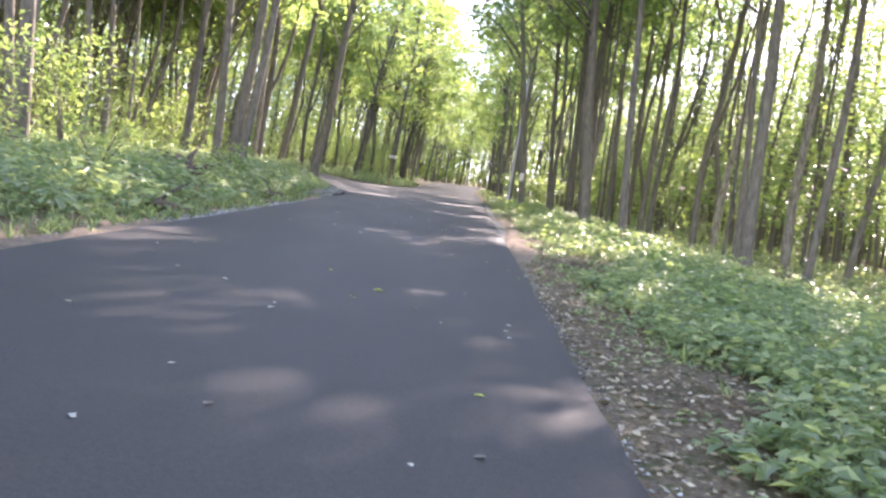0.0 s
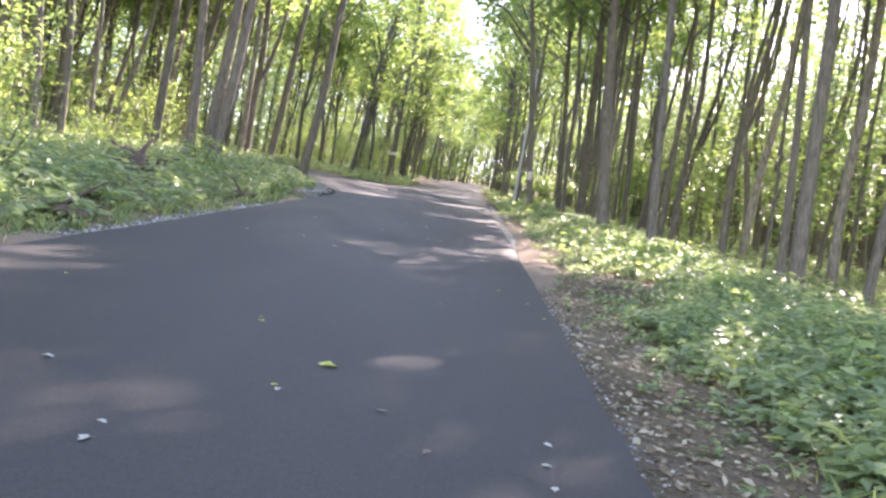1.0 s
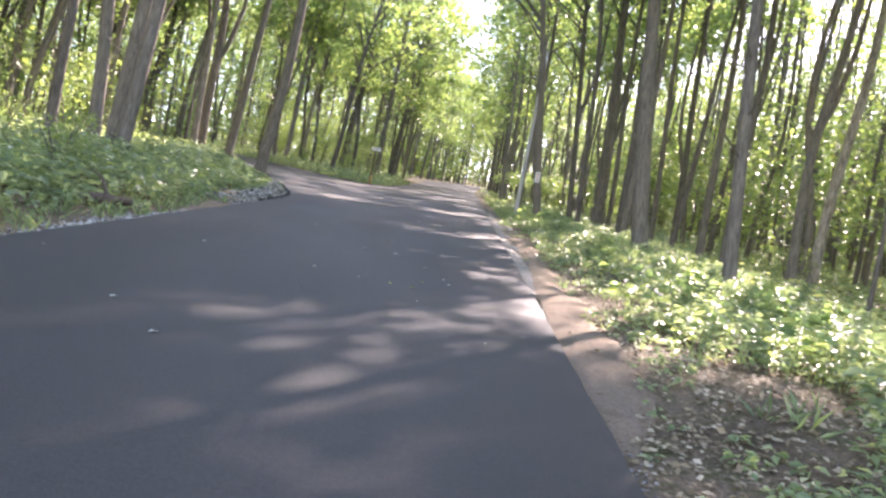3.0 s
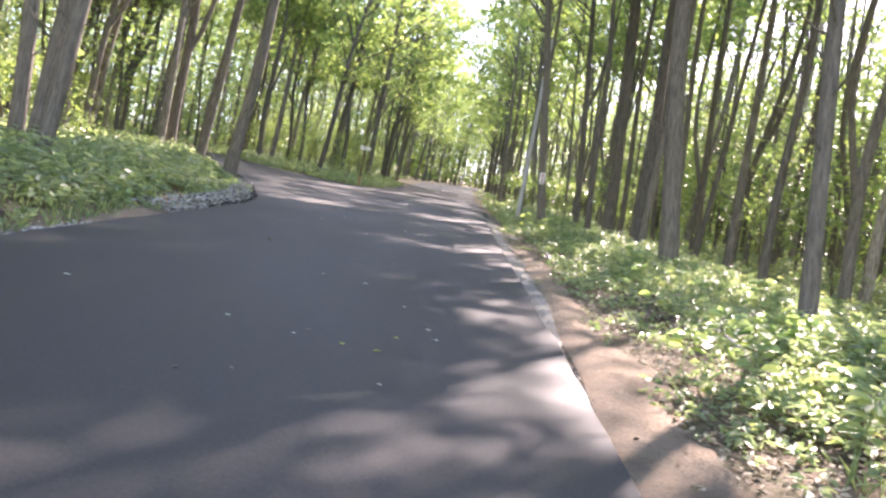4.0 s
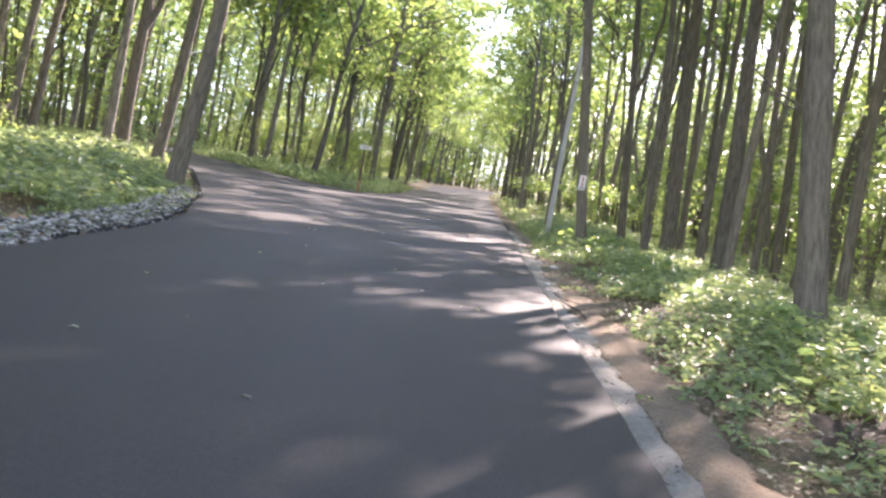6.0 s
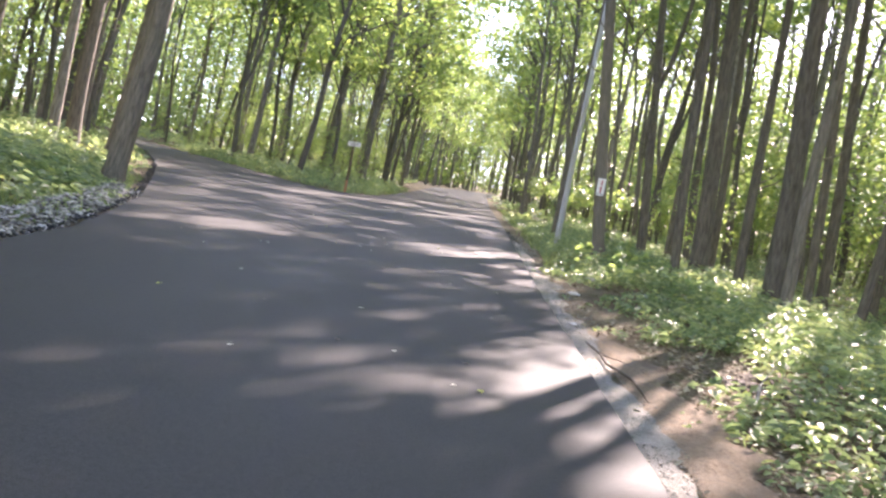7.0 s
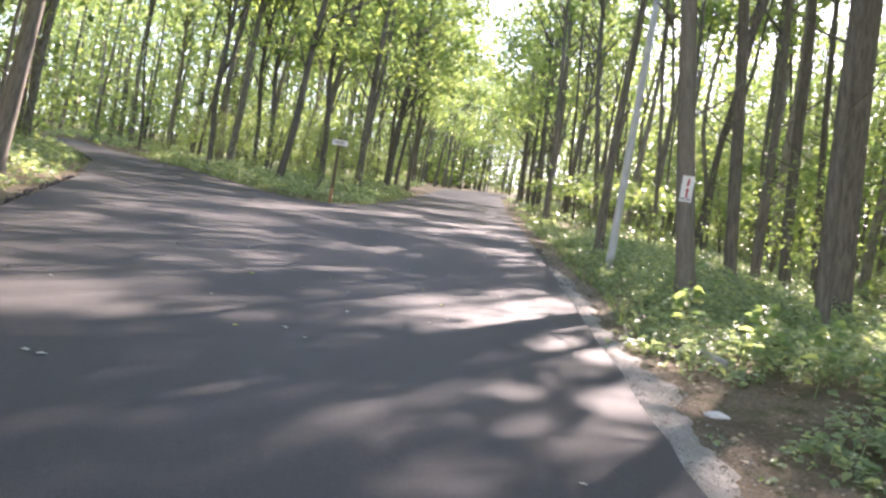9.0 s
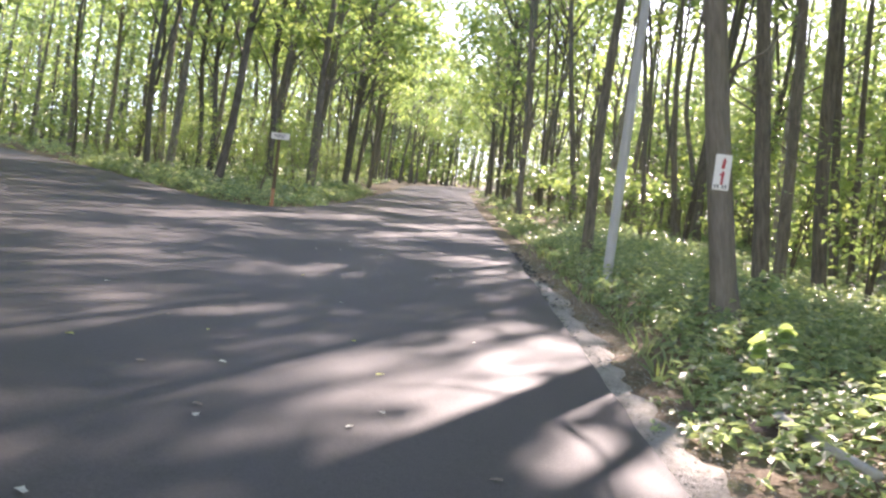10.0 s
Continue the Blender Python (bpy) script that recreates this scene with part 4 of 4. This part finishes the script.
# ---- single things ----
def rock(x, y, size, material, label, name="rock", flat=0.7, sink=0.25):
    bm = bmesh.new()
    bmesh.ops.create_icosphere(bm, subdivisions=3, radius=size / 2)
    for v in bm.verts:
        k = 1 + 0.35 * noise.noise(v.co * (2.2 / size) + Vector((x, y, 0))) + 0.12 * noise.noise(v.co * (7 / size))
        v.co = Vector((v.co.x * k, v.co.y * k * 0.85, v.co.z * k * flat))
    ob = new(name, mesh_bm(name, bm, material, True))
    ob.location = (x, y, float(ground_height([(x, y)])[0]) + size * flat * (0.5 - sink))
    return tagged(ob, label, name.replace("_", " "))


for (x, y), sz, lab in zip(BOULDERS, (0.36, 0.24, 0.28, 0.2), ("ochre boulder lying by the gravel edge", "small ochre rock half sunk in the bank", "ochre stone beside the herbs", "small ochre stone at the asphalt edge")):
    rock(x, y, sz, ROCK, lab)


rock(2.44, 36.6, 0.17, LIMESTONE, "flat pale stone lying on the paving edge", flat=0.3)
rock(1.98, 33.3, 0.11, LIMESTONE, "small pale stone on the crumbled paving", flat=0.5)


def soil_patch(x, y, r):
    """Bare dug-over soil that swells a little out of the bank."""
    ring, spoke = 9, 28
    pts = [(x, y)]
    for i in range(1, ring + 1):
        for j in range(spoke):
            a = j / spoke * 6.2832
            k = r * i / ring * (1 + 0.3 * noise.noise((math.cos(a) * 1.3 + x, math.sin(a) * 1.3 + y, 0)))
            pts.append((x + math.cos(a) * k, y + math.sin(a) * k * 1.4))
    pts = np.array(pts)
    f = np.concatenate([[0.0], np.repeat(np.arange(1, ring + 1) / ring, spoke)])
    lumps = np.array([noise.noise((a * 3, b * 3, 2)) * 0.09 + noise.noise((a * 9, b * 9, 2)) * 0.08 for a, b in pts])
    z = ground_height(pts) + 0.025 * (1 - f ** 2) - 0.03 * f ** 6 + 0.6 * lumps * (1 - f ** 3)
    tri = [(0, 1 + j, 1 + (j + 1) % spoke) for j in range(spoke)]
    for i in range(ring - 1):
        for j in range(spoke):
            a, b = 1 + i * spoke + j, 1 + i * spoke + (j + 1) % spoke
            tri += [(a, a + spoke, b + spoke), (a, b + spoke, b)]
    ob = new("soil_patch", mesh_of("soil_patch", np.column_stack([pts, z]), tri, SOIL, True))
    tagged(ob, "patch of dark dug-over soil on the bank", "soil patch", kind="structure")


for x, y, r in ((3.5, 26.0, 0.75), (3.15, 24.2, 0.6), (2.95, 39.6, 0.28), (3.3, 31.0, 0.5)):
    soil_patch(x, y, r)

def limb(name, pts, radii, material, parent, label="", sides=9):
    v, f = tube(pts, radii, sides, 0.06)
    ob = new(name, mesh_of(name, v, f, material, True))
    ob.parent = parent
    return tagged(ob, label)


def stump(x, y):
    root = new("uprooted_stump")
    root.location = (x, y, float(ground_height([(x, y)])[0]))
    global rng
    rng = np.random.default_rng(5)
    bm = bmesh.new()
    bmesh.ops.create_icosphere(bm, subdivisions=3, radius=0.32)
    for v in bm.verts:
        k = 1 + 0.5 * noise.noise(v.co * 4) + 0.25 * noise.noise(v.co * 11)
        v.co = Vector((v.co.x * k * 1.3, v.co.y * k, v.co.z * k * 1.05 + 0.22))
    part("root_ball", bm, DEADWOOD, root, smooth=True)
    for a, l, h in ((0.3, 0.9, 0.35), (-0.4, 0.7, 0.1), (2.6, 0.6, 0.5), (1.2, 0.6, 0.65), (3.7, 0.7, 0.05), (5.2, 0.6, 0.15)):
        d = np.array((math.cos(a), math.sin(a), 0))
        limb("root", [d * 0.1 + (0, 0, 0.25), d * l * 0.6 + (0, 0, 0.2 + h * 0.6), d * l + (0, 0, 0.15 + h)], [0.09, 0.06, 0.015], DEADWOOD, root)
    root.scale = (1.0, 1.0, 1.05)
    return tagged(root, "dark uprooted stump with splayed roots among herbs", "stump")


stump(-5.9, 21.3)
lg = new("fallen_branch")
lg.location = (-4.2, 13.8, float(ground_height([(-4.2, 13.8)])[0]) + 0.06)
limb("bough", [(-0.4, 0.15, 0.02), (0, 0, 0.05), (0.45, -0.1, 0.03)], [0.09, 0.08, 0.05], DEADWOOD, lg)
limb("twig", [(0.1, 0, 0.08), (0.3, 0.3, 0.3), (0.4, 0.6, 0.4)], [0.03, 0.02, 0.006], DEADWOOD, lg)
tagged(lg, "brown broken branch lying in the herbs", "branch")
copy_thing(lg, pose(-4.05, 22.5, float(ground_height([(-4.05, 22.5)])[0]) + 0.06, 0, 0, 70))
lg = new("fallen_log")
lg.location = (2.95, 38.85, float(ground_height([(2.95, 38.85)])[0]) + 0.07)
limb("log", [(-0.03, 0.62, 0.03), (0.0, 0.2, 0.0), (0.02, -0.55, 0.04)], [0.028, 0.032, 0.028], PALE_WOOD, lg)
limb("stub", [(0.0, 0.2, 0.02), (0.12, 0.28, 0.08)], [0.02, 0.012], PALE_WOOD, lg)
tagged(lg, "bleached grey log lying in the herbs", "log")
for x, y, a in ((3.6, 25.6, 0.6), (3.2, 22.3, 2.0), (2.9, 30.2, 1.2)):
    st = new("dry_stick")
    st.location = (x, y, float(ground_height([(x, y)])[0]) + 0.08)
    d = np.array((math.cos(a), math.sin(a), 0))
    limb("stick", [-d * 0.4, d * 0.05 + (0, 0, 0.12), d * 0.45 + (0, 0, 0.05)], [0.012, 0.010, 0.004], PALE_WOOD, st, sides=6)
    limb("twig", [d * 0.05 + (0, 0, 0.12), d * 0.15 + (0.1, 0.05, 0.25)], [0.006, 0.003], PALE_WOOD, st, sides=5)
    tagged(st, "thin pale dry stick on the soil", "stick", "dry sticks on the bank")

root_line = new("bare_root")
root_line.location = (1.98, 31.0, float(ground_height([(1.98, 31.0)])[0]) + 0.045)
limb("rootlet", [(-0.04, 1.05, 0.0), (0.0, 0.45, 0.008), (-0.02, 0.05, 0.004), (0.09, -0.5, 0.008), (0.06, -1.2, 0.0)], [0.006, 0.011, 0.012, 0.010, 0.004], DEADWOOD, root_line, sides=6)
limb("side_rootlet", [(0.0, 0.45, 0.008), (0.08, 0.3, 0.012), (0.2, 0.22, 0.006)], [0.006, 0.005, 0.002], DEADWOOD, root_line, sides=5)
tagged(root_line, "thin dark bare root lying along the pale paving", "root")

# lamp-like steel pole
pole = new("metal_pole")
pole.location = (3.43, 47.7, float(ground_height([(3.43, 47.7)])[0]))
v, f = tube([(0, 0, -0.3), (0.02, 0, 2.0), (0.05, 0, 4.2), (0.08, 0, 6.6)], [0.075, 0.07, 0.062, 0.052], 14)
part("shaft", mesh_of("shaft", v, f, STEEL, True), None, pole)
v, f = tube([(0, 0, -0.1), (0, 0, 0.06), (0, 0, 0.07)], [0.10, 0.10, 0.078], 14)
part("collar", mesh_of("collar", v, f, STEEL), None, pole)
v, f = tube([(0.08, 0, 6.59), (0.08, 0, 6.66)], [0.058, 0.05], 14)
part("cap", mesh_of("cap", v, f, STEEL), None, pole)
tagged(pole, "tall pale galvanised steel pole standing among trees", "pole")


def slab(w, d, h, at=(0, 0, 0), bevel=0.004):
    bm = bmesh.new()
    bmesh.ops.create_cube(bm, size=1)
    for v in bm.verts:
        v.co = Vector((v.co.x * w, v.co.y * d, v.co.z * h))
    if bevel:
        bmesh.ops.bevel(bm, geom=bm.edges[:], offset=bevel, segments=2, affect="EDGES")
    bmesh.ops.translate(bm, verts=bm.verts, vec=at)
    return bm


# direction sign on a stake at the fork
post = new("direction_sign")
post.location = (-3.26, 57.8, float(ground_height([(-3.26, 57.8)])[0]))
v, f = tube([(0, 0, -0.2), (0.005, 0, 0.5)], [0.05, 0.048], 8)
part("stake_foot", mesh_of("stake_foot", v, f, ORANGE), None, post, "orange-painted stake foot")
v, f = tube([(0.005, 0, 0.5), (0.02, 0, 1.2), (0.03, 0, 2.0)], [0.05, 0.045, 0.04], 8, 0.04)
part("stake", mesh_of("stake", v, f, STAKE), None, post)
part("board", slab(0.46, 0.022, 0.16, (0.06, -0.06, 1.84)), WHITE, post, "white sign board")
for w, z in ((0.30, 1.865), (0.22, 1.82)):
    part("text_bar", slab(w, 0.003, 0.022, (0.05, -0.073, z), 0), GREYMARK, post, "grey line of unreadable writing")
tagged(post, "white direction board on a wooden stake at the fork", "sign")

# trail marker fixed to the trunk
mark_sign = new("trail_marker")
mark_sign.location = (3.60, 43.43, 1.63)
part("plate", slab(0.168, 0.012, 0.365), WHITE, mark_sign, "white marker plate")


def stroke(pts, material, label):
    bm = bmesh.new()
    a = [bm.verts.new((x, -0.008, z)) for x, z in pts]
    fc = bm.faces.new(a)
    ex = bmesh.ops.extrude_face_region(bm, geom=[fc])
    bmesh.ops.translate(bm, verts=[g for g in ex["geom"] if isinstance(g, bmesh.types.BMVert)], vec=(0, 0.003, 0))
    bmesh.ops.recalc_face_normals(bm, faces=bm.faces)
    part("arrow", bm, material, mark_sign, label)


stroke([(-0.018, 0.035), (0.018, 0.04), (0.022, 0.10), (0.030, 0.11), (0.008, 0.155), (-0.014, 0.105), (-0.008, 0.10)], RED, "red upright arrow shape")
stroke([(-0.010, -0.125), (0.018, -0.125), (0.020, -0.03), (0.030, -0.02), (0.006, 0.02), (-0.026, -0.03), (-0.008, -0.035)], RED, "red upright arrow shape")
for x in (-0.06, -0.03, 0.02, 0.05):
    part("text_bar", slab(0.018, 0.003, 0.035, (x, -0.0085, -0.145), 0), GREYMARK, mark_sign, "grey unreadable mark")
for z in (0.165, -0.165):
    v, f = tube([(0, -0.012, z), (0, 0.03, z)], [0.006, 0.004], 8)
    part("nail", mesh_of("nail", v, f, STEEL), None, mark_sign)
tagged(mark_sign, "white trail marker with red arrows on the trunk", "sign")


# ---- leaves fallen on the asphalt ----
def fallen_mesh(seed, material):
    r = random.Random(seed)
    bm = bmesh.new()
    rim = []
    for i in range(10):
        a = i / 10 * 6.283
        k = (0.5 if i % 2 else 0.36) * r.uniform(0.8, 1.15)
        rim.append(bm.verts.new((math.cos(a) * k, math.sin(a) * k * 0.62, 0.10 * abs(math.sin(a)) + r.uniform(0, 0.10))))
    mid = bm.verts.new((0, 0, 0.03))
    for i in range(10):
        bm.faces.new((mid, rim[i], rim[(i + 1) % 10]))
    return mesh_bm("fallen_leaf", bm, material)


FALLEN_MESH = [fallen_mesh(i, FALLEN[(0, 0, 1, 2, 0, 2)[i]]) for i in range(6)]
FALLEN_LABEL = ("pale dry leaf lying on the asphalt", "yellow-green leaf lying on the asphalt", "brown curled leaf lying on the asphalt")
first = [(-2.20, 5.84), (-1.09, 6.79), (-1.00, 9.62), (-0.42, 8.6), (-0.58, 7.93), (-0.06, 7.83), (-1.20, 4.66), (0.05, 3.62), (0.38, 4.99), (-0.86, 4.04), (-1.28, 3.58), (0.34, 3.86), (0.69, 7.07), (-1.11, 7.01), (-0.61, 8.00), (-1.03, 9.76), (-1.68, 7.85), (0.17, 7.29), (0.73, 7.70), (0.69, 7.37), (-2.56, 10.23), (-2.59, 14.48)]
second = [(-1.21, 15.55), (-2.94, 18.12), (-2.15, 20.38), (-2.46, 16.01), (0.83, 13.59), (0.23, 13.13), (0.79, 17.10), (-0.40, 24.60), (-0.16, 22.77), (0.26, 21.67), (0.25, 20.15), (-0.33, 19.91), (-0.40, 19.70), (0.46, 20.97), (0.48, 20.71), (0.53, 20.33), (0.16, 19.58), (-2.23, 24.20), (-0.88, 19.92), (-0.78, 18.31), (0.23, 18.68), (-1.60, 25.45)]
third = [(-1.60, 30.73), (-0.10, 29.84), (-0.08, 31.40), (-0.82, 30.93), (1.23, 34.44), (0.70, 29.12), (0.86, 29.08), (0.79, 29.85), (-2.08, 42.16), (-1.19, 40.86), (-0.03, 42.43), (1.13, 41.11), (0.23, 40.61), (-0.90, 39.27), (-0.34, 38.29), (1.07, 37.79), (0.39, 38.37), (0.53, 38.70), (-0.62, 44.16), (-3.02, 49.28), (-0.66, 37.11)]
strewn = [(random.uniform(-2.8, 1.2), random.uniform(3, 50)) for _ in range(40)]
for i, (x, y) in enumerate(first + second + third + strewn):
    k = 2 if i == 3 else (i * 7) % 6
    ob = new("fallen_leaf", FALLEN_MESH[k])
    size = 0.13 if i == 3 else 0.05 + 0.03 * ((i * 13) % 7) / 7
    ob.matrix_world = pose(x, y, 0.004, 0, 0, (i * 67) % 360) @ Matrix.Diagonal((size, size, size * 0.8, 1))
    tagged(ob, FALLEN_LABEL[(0, 0, 1, 2, 0, 2)[k]], "leaf", "leaves fallen on the road")


# ---- the level plan tipped onto the hillside ----
for ob in scene.objects:
    if ob.parent is None and ob.type != "CAMERA" and ob.type != "LIGHT":
        ob.matrix_basis = HILL @ ob.matrix_basis
